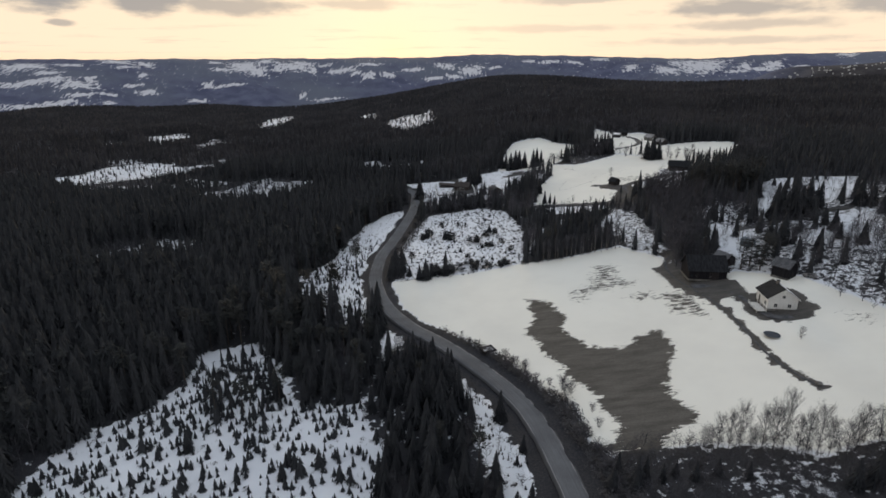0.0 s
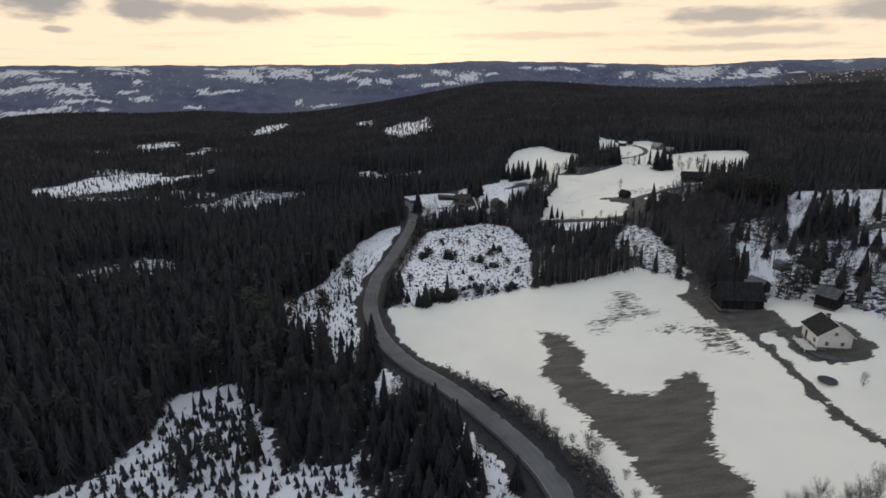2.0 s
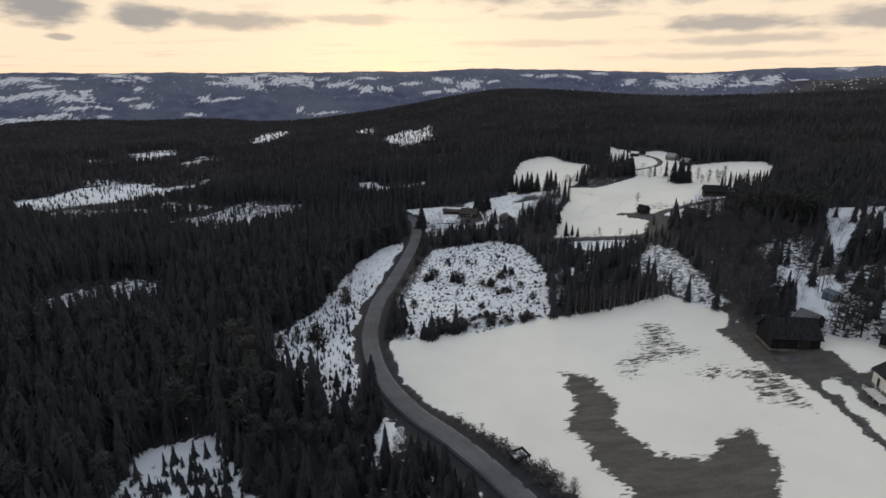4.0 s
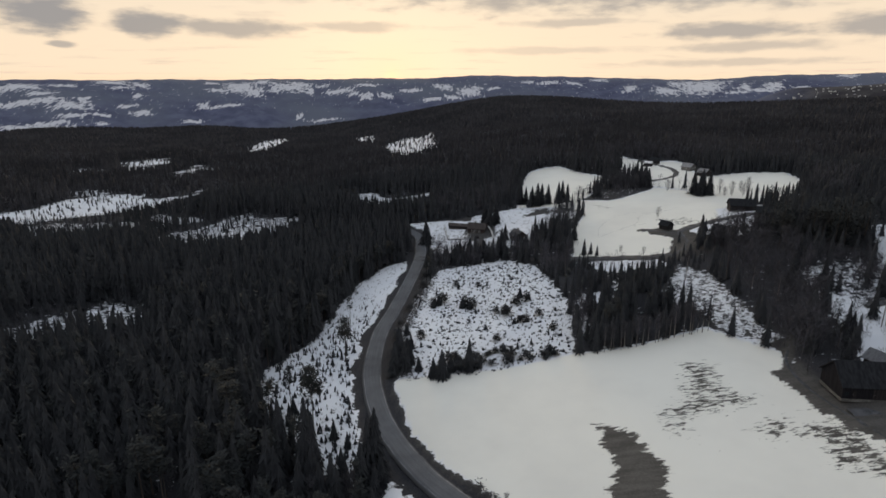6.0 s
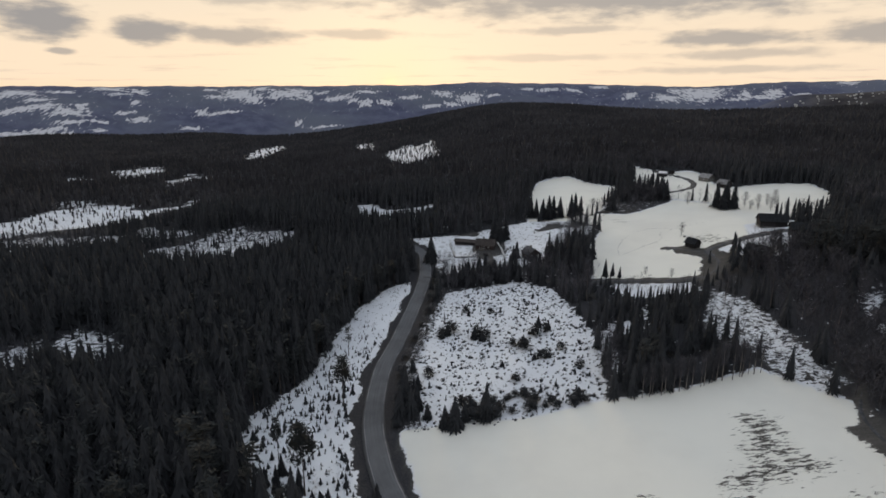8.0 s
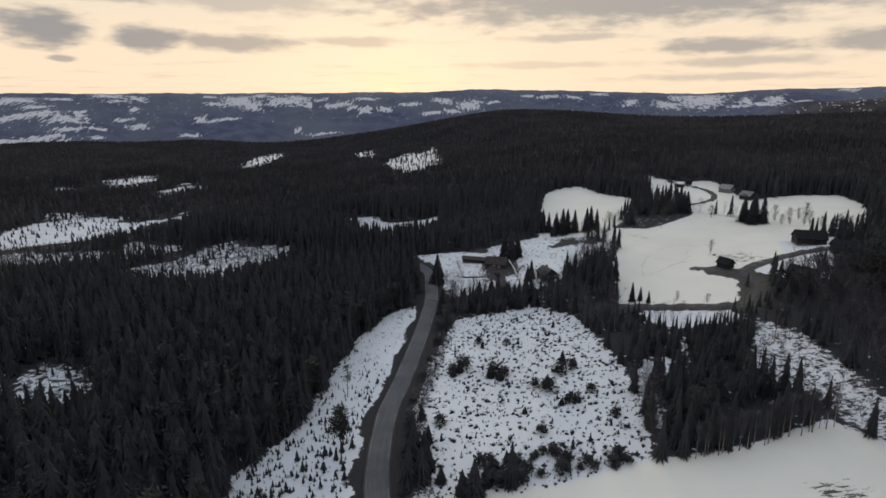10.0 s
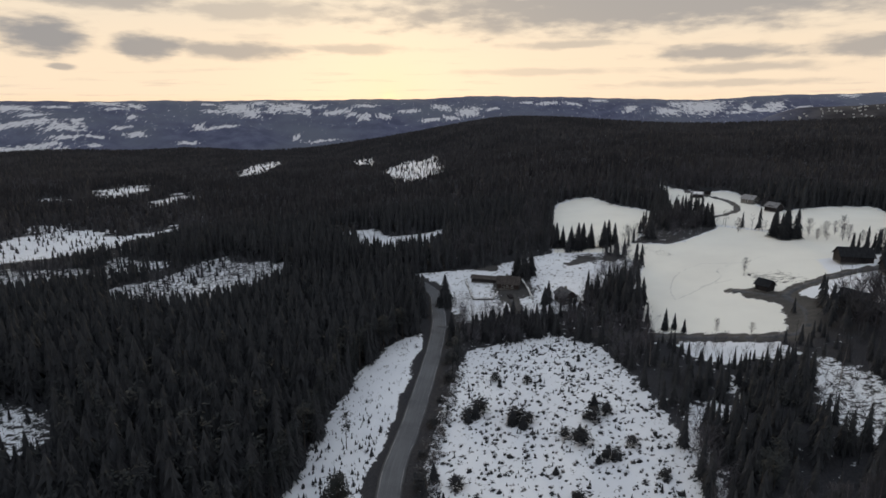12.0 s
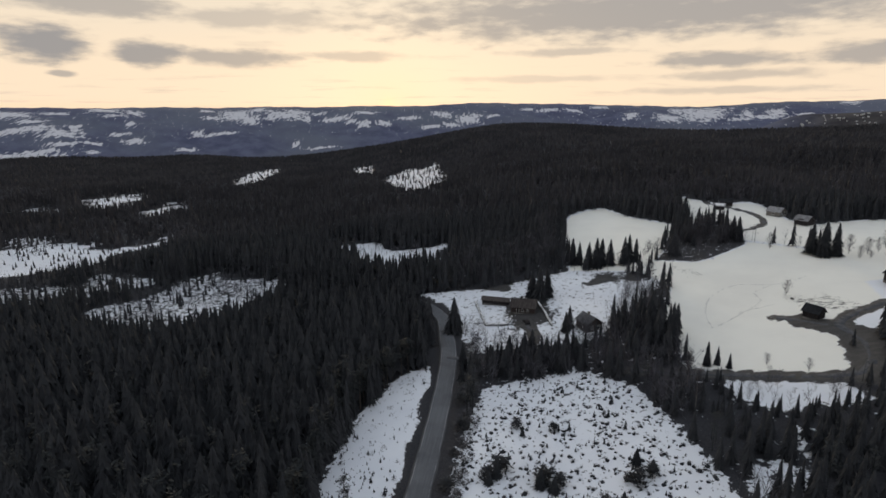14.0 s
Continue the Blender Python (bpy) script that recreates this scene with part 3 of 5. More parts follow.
def hill_height(deg, rr):
    """The far side of the valley, by azimuth in degrees and distance."""
    deg, rr = np.asarray(deg, float), np.asarray(rr, float)
    a = np.radians(deg)
    crest = 1.18 + 0.012 * (deg + 10) * (deg < 5) + 0.18 * np.exp(-((deg - 5) / 4) ** 2) + 0.18 * (deg >= 5) + 0.035 * np.sin(deg * 0.7) + 0.02 * np.sin(deg * 2.3 + 1) + 0.012 * np.sin(deg * 5.1) - 0.3 * np.exp(-((deg - 22) / 5) ** 2) + 0.1 * smooth(26, 38, deg)
    top = 77 + 4400 * np.tan(np.radians(crest))
    z = -225 + (top + 225) * smooth(2900, 4400, rr) ** 0.9
    z = z + 16 * np.sin(a * 41 + rr / 310) * np.sin(rr / 240 + a * 13) * smooth(2900, 3500, rr) * (1 - smooth(4000, 4350, rr)) - 60 * smooth(4420, 4650, rr)
    # a nearer spur on the eastern side
    return z + (300 * smooth(19, 31, deg) + 30 * smooth(32, 39, deg)) * np.exp(-((rr - 3050) / 330) ** 2)


def make_hills():
    """Long wooded slopes with snowy fields."""
    A, R = np.meshgrid(np.radians(np.arange(-62, 62.01, 0.2)), np.linspace(2700, 4650, 96))
    a, rr = A.ravel(), R.ravel()
    deg = np.degrees(a)
    z = hill_height(deg, rr)
    ny, nx = A.shape
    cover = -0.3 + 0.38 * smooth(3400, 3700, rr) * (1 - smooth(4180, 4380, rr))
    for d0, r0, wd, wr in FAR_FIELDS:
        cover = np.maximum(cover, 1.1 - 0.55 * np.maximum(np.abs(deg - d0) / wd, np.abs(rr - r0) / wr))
    V = np.column_stack([np.sin(a) * rr, np.cos(a) * rr, z])
    i = (np.arange(ny - 1)[:, None] * nx + np.arange(nx - 1)).ravel()
    me = mesh_of("far_hills", V, np.stack([i, i + 1, i + nx + 1, i + nx], 1), [HAZED_SLOPES], shade=True)
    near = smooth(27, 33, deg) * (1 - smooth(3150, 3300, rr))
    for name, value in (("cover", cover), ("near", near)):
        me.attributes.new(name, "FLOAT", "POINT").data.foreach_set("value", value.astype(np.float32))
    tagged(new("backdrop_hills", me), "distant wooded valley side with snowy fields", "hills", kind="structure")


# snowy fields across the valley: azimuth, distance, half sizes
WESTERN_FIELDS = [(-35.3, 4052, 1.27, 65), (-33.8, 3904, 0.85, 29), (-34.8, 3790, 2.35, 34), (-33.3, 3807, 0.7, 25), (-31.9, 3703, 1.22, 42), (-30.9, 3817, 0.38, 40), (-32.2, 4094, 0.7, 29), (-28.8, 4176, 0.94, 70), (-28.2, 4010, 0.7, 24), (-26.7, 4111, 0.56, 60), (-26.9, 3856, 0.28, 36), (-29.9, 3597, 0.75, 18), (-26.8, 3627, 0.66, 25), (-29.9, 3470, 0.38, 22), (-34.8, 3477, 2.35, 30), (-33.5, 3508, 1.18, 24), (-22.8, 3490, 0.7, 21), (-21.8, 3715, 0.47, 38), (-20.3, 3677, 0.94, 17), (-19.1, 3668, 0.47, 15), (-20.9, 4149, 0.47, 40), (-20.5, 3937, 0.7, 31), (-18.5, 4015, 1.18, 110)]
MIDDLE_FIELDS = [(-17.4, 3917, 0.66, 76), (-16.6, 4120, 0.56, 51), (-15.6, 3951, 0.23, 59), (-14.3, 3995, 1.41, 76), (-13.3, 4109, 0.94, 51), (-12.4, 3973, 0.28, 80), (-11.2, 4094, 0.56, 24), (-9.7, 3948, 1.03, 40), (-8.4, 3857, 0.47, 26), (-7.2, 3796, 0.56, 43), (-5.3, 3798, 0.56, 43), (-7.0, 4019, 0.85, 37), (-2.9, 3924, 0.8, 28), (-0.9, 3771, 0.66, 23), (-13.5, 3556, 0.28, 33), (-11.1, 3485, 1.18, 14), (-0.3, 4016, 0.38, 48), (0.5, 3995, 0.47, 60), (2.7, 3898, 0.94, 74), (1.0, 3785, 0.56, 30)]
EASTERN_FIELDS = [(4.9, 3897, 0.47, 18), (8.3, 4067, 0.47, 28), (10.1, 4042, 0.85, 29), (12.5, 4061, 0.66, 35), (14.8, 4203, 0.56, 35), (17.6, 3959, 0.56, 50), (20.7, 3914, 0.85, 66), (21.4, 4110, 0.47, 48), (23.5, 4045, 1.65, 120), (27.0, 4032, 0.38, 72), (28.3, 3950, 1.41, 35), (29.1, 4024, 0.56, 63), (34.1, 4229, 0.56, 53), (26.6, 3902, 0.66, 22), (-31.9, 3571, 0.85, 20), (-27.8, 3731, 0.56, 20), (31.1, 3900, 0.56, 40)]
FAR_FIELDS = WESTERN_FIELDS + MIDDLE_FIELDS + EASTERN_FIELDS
make_ground()
make_hills()
ribbon("road", ROAD_LINE, 2.9, 0.12, ASPHALT, "worn grey asphalt country road curving through the valley", "road")
for track_name, (track_line, track_half) in TRACK_LINES.items():
    ribbon(track_name, track_line, track_half * (0.25 if track_name == "farm_track" else 0.5), 0.03, GRAVEL, "muddy gravel track through thawing snow", "track", 2, 0.03, 0.25)

# ---------------------------------------------------------------- trees
def skirts(rng, tiers, points, wide, bottom=0.05, lean=0.8, droop=0.45):
    """A spruce crown of unit height: whorl over whorl of pointed, drooping sprays."""
    V, F = [], []
    rise = (0.95 - bottom) / tiers
    for k in range(tiers):
        f = k / tiers
        h, reach = bottom + rise * k, wide * ((1 - f) ** lean) * rng.uniform(0.86, 1.12) + 0.006
        top, turn = min(1.0, h + rise * 1.75), rng.uniform(0, 6.283)
        n = max(4, round(points * (1 - 0.4 * f)))
        i = len(V)
        V.append((rng.uniform(-0.006, 0.006), rng.uniform(-0.006, 0.006), top))
        for j in range(2 * n):
            a = turn + math.pi * (j + rng.uniform(-0.35, 0.35)) / n
            r = reach * (rng.uniform(0.78, 1.25) if j % 2 == 0 else rng.uniform(0.42, 0.68))
            z = h - droop * r * rng.uniform(0.5, 1.3) if j % 2 == 0 else h + (top - h) * rng.uniform(0.1, 0.4)
            V.append((r * math.cos(a), r * math.sin(a), max(0.0, z)))
        F += [(i, i + 1 + j, i + 1 + (j + 1) % (2 * n)) for j in range(2 * n)]
    return np.array(V), np.array(F)


def stem(radius, top, sides=5, tip=0.15, bend=0.0):
    V, F = [], []
    for k, (h, r) in enumerate(((-0.02, 1.25), (0.06, 1.0), (0.55, 0.65), (1.0, tip))):
        for j in range(sides):
            a = 2 * math.pi * j / sides
            V.append((radius * r * math.cos(a) + bend * h * h, radius * r * math.sin(a), top * h))
    for k in range(3):
        for j in range(sides):
            a, b = k * sides + j, k * sides + (j + 1) % sides
            F += [(a, b, b + sides), (a, b + sides, a + sides)]
    return np.array(V), np.array(F)


def cones(rng, tiers, sides, wide, bottom=0.05):
    """A conifer seen from afar: ragged skirts one over another."""
    V, F = [], []
    for k in range(tiers):
        f = k / tiers
        base, top = bottom + (0.97 - bottom) * f, min(1.0, bottom + (0.97 - bottom) * (f + 1.7 / tiers))
        i = len(V)
        V.append((rng.uniform(-0.01, 0.01), rng.uniform(-0.01, 0.01), top))
        for j in range(sides):
            a = 2 * math.pi * (j + rng.uniform(-0.3, 0.3)) / sides
            r = wide * ((1 - f) ** 0.85) * rng.uniform(0.7, 1.2)
            V.append((r * math.cos(a), r * math.sin(a), base + rng.uniform(-0.03, 0.03)))
        F += [(i, i + 1 + j, i + 1 + (j + 1) % sides) for j in range(sides)]
    return np.array(V), np.array(F)


def tufts(rng, clumps, per, low, high, wide, size):
    """A pine crown of unit height: loose clumps of short sprays."""
    V, F = [], []
    for _ in range(clumps):
        h = rng.uniform(low, high)
        f = (h - low) / (high - low)
        r, a = wide * math.sqrt(rng.random()) * (1.0 - 0.55 * f), rng.uniform(0, 6.283)
        c = np.array((r * math.cos(a), r * math.sin(a), h))
        for _ in range(per):
            o = np.array([rng.gauss(0, size), rng.gauss(0, size), rng.gauss(0, size * 0.5)])
            u = np.array([rng.uniform(-1, 1), rng.uniform(-1, 1), rng.uniform(-0.3, 0.5)])
            u *= size * rng.uniform(0.6, 1.2) / np.linalg.norm(u)
            v = np.cross(u, (rng.uniform(-0.4, 0.4), rng.uniform(-0.4, 0.4), 1))
            v *= 0.3
            i = len(V)
            V += [c + o - u, c + o + v, c + o + u, c + o - v]
            F += [(i, i + 1, i + 2), (i, i + 2, i + 3)]
    return np.array(V), np.array(F)


def twigs(rng, limbs, per, wide, low=0.22, fat=0.0035, rise=(0.45, 1.1), spread=0.04):
    """The bare crown of a birch of unit height: rising limbs, each with fine shoots."""
    V, F = [], []

    def blade(p, q, w):
        d = q - p
        n = np.cross(d, (rng.uniform(-1, 1), rng.uniform(-1, 1), rng.uniform(-0.3, 0.3)))
        n *= w / (np.linalg.norm(n) + 1e-9)
        i = len(V)
        V.extend([p - n, p + n, q])
        F.append((i, i + 1, i + 2))

    for j in range(limbs):
        h = low + (0.9 - low) * (j + rng.random()) / limbs
        a = j * 2.4 + rng.uniform(-0.5, 0.5)
        reach = wide * (0.3 + 0.7 * math.sin(math.pi * min(1.0, (h - low) / (0.95 - low)) ** 0.8)) * rng.uniform(0.55, 1.05)
        p = np.array((0, 0, h * 0.9))
        q = np.array((reach * math.cos(a), reach * math.sin(a), min(0.97, h + reach * rng.uniform(*rise))))
        blade(p, q, fat * 1.5)
        for _ in range(per):
            f = rng.uniform(0.25, 1.0)
            s = p + (q - p) * f
            e = s + np.array([rng.gauss(0, spread), rng.gauss(0, spread), rng.uniform(-0.01, 0.1)])
            blade(s, e, fat)
    return np.array(V), np.array(F)


def dome(rng, sides=7):
    """A low uneven heap, one unit across."""
    V, F = [(rng.uniform(-0.1, 0.1), rng.uniform(-0.1, 0.1), rng.uniform(0.5, 0.7))], []
    for r, z in ((0.3, 0.42), (0.5, -0.1)):
        for j in range(sides):
            a, q = 6.2832 * (j + rng.uniform(-0.3, 0.3)) / sides, r * rng.uniform(0.7, 1.3)
            V.append((q * math.cos(a), q * math.sin(a), z * rng.uniform(0.7, 1.3)))
    for j in range(sides):
        k = (j + 1) % sides
        F += [(0, 1 + j, 1 + k), (1 + j, 1 + sides + j, 1 + sides + k), (1 + j, 1 + sides + k, 1 + k)]
    return np.array(V), np.array(F)


def planted(templates, spots, rng):
    """Joins templates set at rows of x, y, height, width factor; returns vertices and triangles."""
    which = rng.integers(0, len(templates), len(spots))
    turn = rng.uniform(0, 6.283, len(spots))
    tall = spots[:, 2]
    z = height(spots[:, 0], spots[:, 1]) - 0.1
    VV, FF, base = [], [], 0
    for k, (V, F) in enumerate(templates):
        sel = np.nonzero(which == k)[0]
        if not len(sel):
            continue
        c, s = np.cos(turn[sel])[:, None], np.sin(turn[sel])[:, None]
        h, w = tall[sel][:, None], (tall[sel] * spots[sel, 3])[:, None]
        x = (V[:, 0] * c - V[:, 1] * s) * w + spots[sel, 0][:, None]
        y = (V[:, 0] * s + V[:, 1] * c) * w + spots[sel, 1][:, None]
        zz = V[:, 2] * h + z[sel][:, None]
        VV.append(np.stack([x, y, zz], -1).reshape(-1, 3))
        FF.append((F[None] + (base + np.arange(len(sel)) * len(V))[:, None, None]).reshape(-1, 3))
        base += len(sel) * len(V)
    return np.concatenate(VV), np.concatenate(FF)


def joined(*pairs):
    V, F, base = [], [], 0
    for v, f in pairs:
        V.append(v)
        F.append(f + base)
        base += len(v)
    return np.concatenate(V), np.concatenate(F)


def stuff(name, templates, spots, mat, label, category, seed):
    if len(spots) == 0:
        return
    V, F = planted(templates, np.asarray(spots, float), np.random.default_rng(seed))
    tagged(new(name, mesh_of(name, V, F, [mat])), label, category, kind="stuff")


RNG = np.random.default_rng(7)
PY = random.Random(11)


def jitter_grid(x0, x1, y0, y1, step):
    gx, gy = np.meshgrid(np.arange(x0, x1, step), np.arange(y0, y1, step))
    n = gx.size
    return gx.ravel() + RNG.uniform(-0.48, 0.48, n) * step, gy.ravel() + RNG.uniform(-0.48, 0.48, n) * step


BUILT = []          # x, y, radius kept free of trees


def wooded(x, y, margin=1.0):
    """Where the closed forest stands."""
    free = line_distance(x, y, ROAD_LINE) > np.where((y > 345) | (x < -30), 5.0, 8.0)
    for line, w in TRACK_LINES.values():
        free &= line_distance(x, y, line) > w + 1.5
    for outline, _, _ in OPEN:
        free &= (ragged if outline in GLADES else inside)(x, y, outline) < -margin
    for outline in GLADES:
        deep = ragged(x, y, outline)
        many = 0.7 if outline is MEADOW_GLADE else 0.3 if outline is FARM_GLADE else 1.3 if outline in BROKEN_GLADES else 0.55
        free |= (deep > -margin) & (deep < 60) & (RNG.random(x.shape) < many * (0.2 + patchwork(x, y, 9, 5)))
    for outline in EAST_OPEN:
        free |= (inside(x, y, outline) > -margin) & (RNG.random(x.shape) < 0.08)
    for bx, by, br in BUILT:
        free &= np.hypot(x - bx, y - by) > br
    return free & ~((inside(x, y, FIELD) > -14) & (x < 46) & (x > -16) & (y < 200) & (line_distance(x, y, ROAD_LINE) < 16) & (x > np.interp(y, ROAD_LINE[:, 1], ROAD_LINE[:, 0])))


def low_growth(x, y):
    """The greatest height of the young wood on the near side of each glade, which lets the glade be seen over it."""
    r = np.hypot(x + 10, y - 80)
    top = np.full(x.shape, 99.0)
    for s in (0, 8, 16, 26, 38, 50):
        px, py = x + (x + 10) / r * s, y + (y - 80) / r * s
        for outline in GLADES if s < 9 else GLADES[:-1]:
            base = 3.5 if outline is MEADOW_GLADE or outline is FARM_GLADE else 6.0 if outline in BROKEN_GLADES else 4.5
            top = np.where(inside(px, py, outline) > -1, np.minimum(top, s * 72 / r + base), top)
    return top


def patchwork(x, y, size, seed):
    """A slow random field from 0 to 1."""
    v = sum(np.sin((x * math.cos(q) + y * math.sin(q)) / size * f + seed * q * 3) for q, f in ((0.3, 1), (1.4, 1.3), (2.6, 0.8), (0.9, 2.1)))
    return 0.5 + v / 8

# ---------------------------------------------------------------- buildings
def gable_house(name, x, y, turn, wide, long, eave, ridge, wall, roof, label, openings=(), chimney=None, over=0.5, sink=0.4, snow_side=0):
    """A house with its ridge along its own y axis: walls, two roof slabs, bargeboards, windows and doors."""
    ob = thing(name, x, y, turn, label, "barn" if "barn" in name else "shed" if "shed" in name else "house", sink=sink)
    BUILT.append((x, y, max(wide, long) * 0.62 + 3.0))
    w, l, e, r = wide / 2, long / 2, eave + sink, ridge + sink
    bm = bmesh.new()
    ring = [bm.verts.new(p) for p in ((-w, -l, 0), (w, -l, 0), (w, -l, e), (0, -l, r), (-w, -l, e))]
    back = [bm.verts.new((v.co.x, l, v.co.z)) for v in ring]
    bm.faces.new(ring)
    bm.faces.new(back[::-1])
    for i in range(5):
        j = (i + 1) % 5
        bm.faces.new((ring[j], ring[i], back[i], back[j]))
    part("wall", bm, wall, ob)
    part("foundation", boxes((-w - 0.04, -l - 0.04, 0, w + 0.04, l + 0.04, sink + 0.35)), STONE, ob, "grey stone foundation")
    slope = (r - e) / w
    for s in (-1, 1):
        bm = bmesh.new()
        a, b = (0.0, r + 0.03), (s * (w + over), r + 0.03 - slope * (w + over))
        vs = [bm.verts.new((px, py, pz + dz)) for dz in (0.0, 0.16) for py in (-l - over, l + over) for px, pz in (a, b)]
        for f in ((0, 1, 3, 2), (4, 6, 7, 5), (0, 4, 5, 1), (2, 3, 7, 6), (1, 5, 7, 3), (0, 2, 6, 4)):
            bm.faces.new([vs[i] for i in f])
        slab = part("roof", bm, roof, ob)
        if snow_side == s:
            bm = bmesh.new()
            vs = [bm.verts.new((s * q, py, r + 0.03 - slope * q + dz)) for dz in (0.17, 0.27) for py in (-l * 0.95, l * 0.9) for q in (w * 0.25, w * 0.95)]
            for f in ((0, 1, 3, 2), (4, 6, 7, 5), (0, 4, 5, 1), (2, 3, 7, 6), (1, 5, 7, 3), (0, 2, 6, 4)):
                bm.faces.new([vs[i] for i in f])
            part("roof_snow", bm, SNOW, slab, "snow left on the roof")
    for py in (-l - over - 0.02, l + over + 0.02):
        bm = bmesh.new()
        for s in (-1, 1):
            vs = [bm.verts.new((s * q, py + d, r + 0.06 - slope * q + dz)) for d in (-0.02, 0.02) for dz in (-0.22, 0.1) for q in (0.0, w + over)]
            for f in ((0, 1, 3, 2), (4, 6, 7, 5), (0, 4, 5, 1), (2, 3, 7, 6), (1, 5, 7, 3), (0, 2, 6, 4)):
                bm.faces.new([vs[i] for i in f])
        part("bargeboard", bm, wall, ob)
    for kind, face, u, z, ww, hh in openings:
        opening(ob, kind, face, u, z + sink, ww, hh, w, l, wall if wall in (DARK_BOARD, TARRED) else WHITE_BOARD)
    if chimney:
        cy, ch = chimney
        c = part("chimney", boxes((-0.35, cy - 0.35, r - 0.6, 0.35, cy + 0.35, r + ch)), STONE, ob, "grey rendered chimney")
        part("cap", boxes((-0.45, cy - 0.45, r + ch, 0.45, cy + 0.45, r + ch + 0.1)), BLACK_ROOF, c)
    return ob


def opening(ob, kind, face, u, z, ww, hh, w, l, trim):
    """A window or door on the face s (front gable), n, w or e of a house, u along it."""
    def local(a0, d0, z0, a1, d1, z1):
        if face == "s":
            return (a0, -l - d0, z0, a1, -l - d1, z1)
        if face == "n":
            return (a0, l + d0, z0, a1, l + d1, z1)
        if face == "w":
            return (-w - d0, a0, z0, -w - d1, a1, z1)
        return (w + d0, a0, z0, w + d1, a1, z1)
    if kind == "window":
        top = part("window", boxes(local(u - ww / 2, -0.05, z, u + ww / 2, 0.03, z + hh)), GLASS, ob, "dark window pane")
        bm = boxes(local(u - ww / 2 - 0.1, 0, z + hh, u + ww / 2 + 0.1, 0.07, z + hh + 0.1), local(u - ww / 2 - 0.1, 0, z - 0.1, u - ww / 2, 0.07, z + hh), local(u + ww / 2, 0, z - 0.1, u + ww / 2 + 0.1, 0.07, z + hh), local(u - 0.03, 0, z, u + 0.03, 0.06, z + hh))
        part("frame", bm, trim, top)
        part("sill", boxes(local(u - ww / 2 - 0.14, 0, z - 0.16, u + ww / 2 + 0.14, 0.14, z - 0.1)), trim, top)
    else:
        leaf = part("door", boxes(local(u - ww / 2, -0.04, z, u + ww / 2, 0.05, z + hh)), DARK_BOARD, ob, "plank door")
        part("frame", boxes(local(u - ww / 2 - 0.1, 0, z, u - ww / 2, 0.08, z + hh), local(u + ww / 2, 0, z, u + ww / 2 + 0.1, 0.08, z + hh), local(u - ww / 2 - 0.1, 0, z + hh, u + ww / 2 + 0.1, 0.08, z + hh + 0.1)), trim, leaf)
        part("handle", boxes(local(u + ww * 0.36, 0.05, z + 1.0, u + ww * 0.42, 0.11, z + 1.05)), STEEL, leaf)


farmhouse = gable_house("farmhouse", 100.6, 157.6, -8, 8.2, 8.4, 3.7, 6.5, WHITE_BOARD, BLACK_ROOF, "white wooden farmhouse with a black gable roof", [
    ("window", "s", -1.9, 0.9, 0.9, 1.1), ("window", "s", 1.9, 0.9, 0.9, 1.1), ("window", "s", 0, 3.7, 0.8, 0.9), ("window", "w", -2.6, 1.0, 1.2, 1.2), ("door", "w", 1.8, 0.4, 1.0, 2.05), ("window", "e", 0, 1.0, 1.2, 1.2), ("window", "n", 0, 1.0, 1.2, 1.2)], chimney=(1.0, 1.0), snow_side=1)
gable_house("barn", 91, 185.5, 84, 9, 12.4, 3.6, 7.6, TARRED, BLACK_ROOF, "long dark timber barn with a black roof", [("gate", "w", -2, 0.4, 3.2, 3.0), ("door", "w", 3.5, 0.4, 1.1, 2.0), ("window", "w", 5.2, 1.2, 0.8, 0.8)])
gable_house("shed", 101.5, 193, 20, 4.6, 5.5, 2.6, 4.4, DARK_BOARD, SLATE_ROOF, "small dark timber shed beside the barn", [("door", "s", 0, 0.4, 1.1, 1.9)])
gable_house("storehouse_shed", 113, 176, 30, 4.8, 5.6, 4.0, 6.0, TARRED, SLATE_ROOF, "tall dark timber storehouse with a grey roof", [("door", "s", 0, 0.4, 1.1, 1.9), ("window", "s", 0, 3.0, 0.6, 0.6)])
gable_house("blue_shed", 117, 207, 10, 3.4, 4.2, 2.2, 3.0, BLUE_PAINT, BLUE_PAINT, "small blue-grey shed in the snow", [("door", "s", 0, 0.4, 0.9, 1.9)], over=0.25)
gable_house("field_barn", 102, 332.5, 28, 4.2, 4.8, 2.5, 4.3, DARK_BOARD, BLACK_ROOF, "small dark log barn alone in the snowy field", [("gate", "s", 0, 0.4, 2.0, 2.2)])
gable_house("long_barn", 147, 351, 76, 7, 11.5, 3.0, 5.8, DARK_BOARD, BLACK_ROOF, "long dark barn with a black roof beside the lane", [("gate", "w", -2, 0.4, 2.6, 2.2), ("door", "w", 3.4, 0.4, 1.0, 1.9)])
gable_house("farm_shed", 150, 333, 70, 6, 9, 2.8, 5.2, DARK_BOARD, BLACK_ROOF, "dark timber outbuilding below the long barn", [("gate", "w", 0, 0.4, 2.4, 2.3)])
gable_house("woodland_house", 118, 309, 30, 6.5, 8, 3.0, 5.6, DARK_BOARD, BLACK_ROOF, "dark house half hidden by pines", [("window", "s", -1.4, 1, 0.9, 1.0), ("window", "s", 1.4, 1, 0.9, 1.0), ("door", "w", 0, 0.4, 1, 2)], chimney=(0, 0.8))
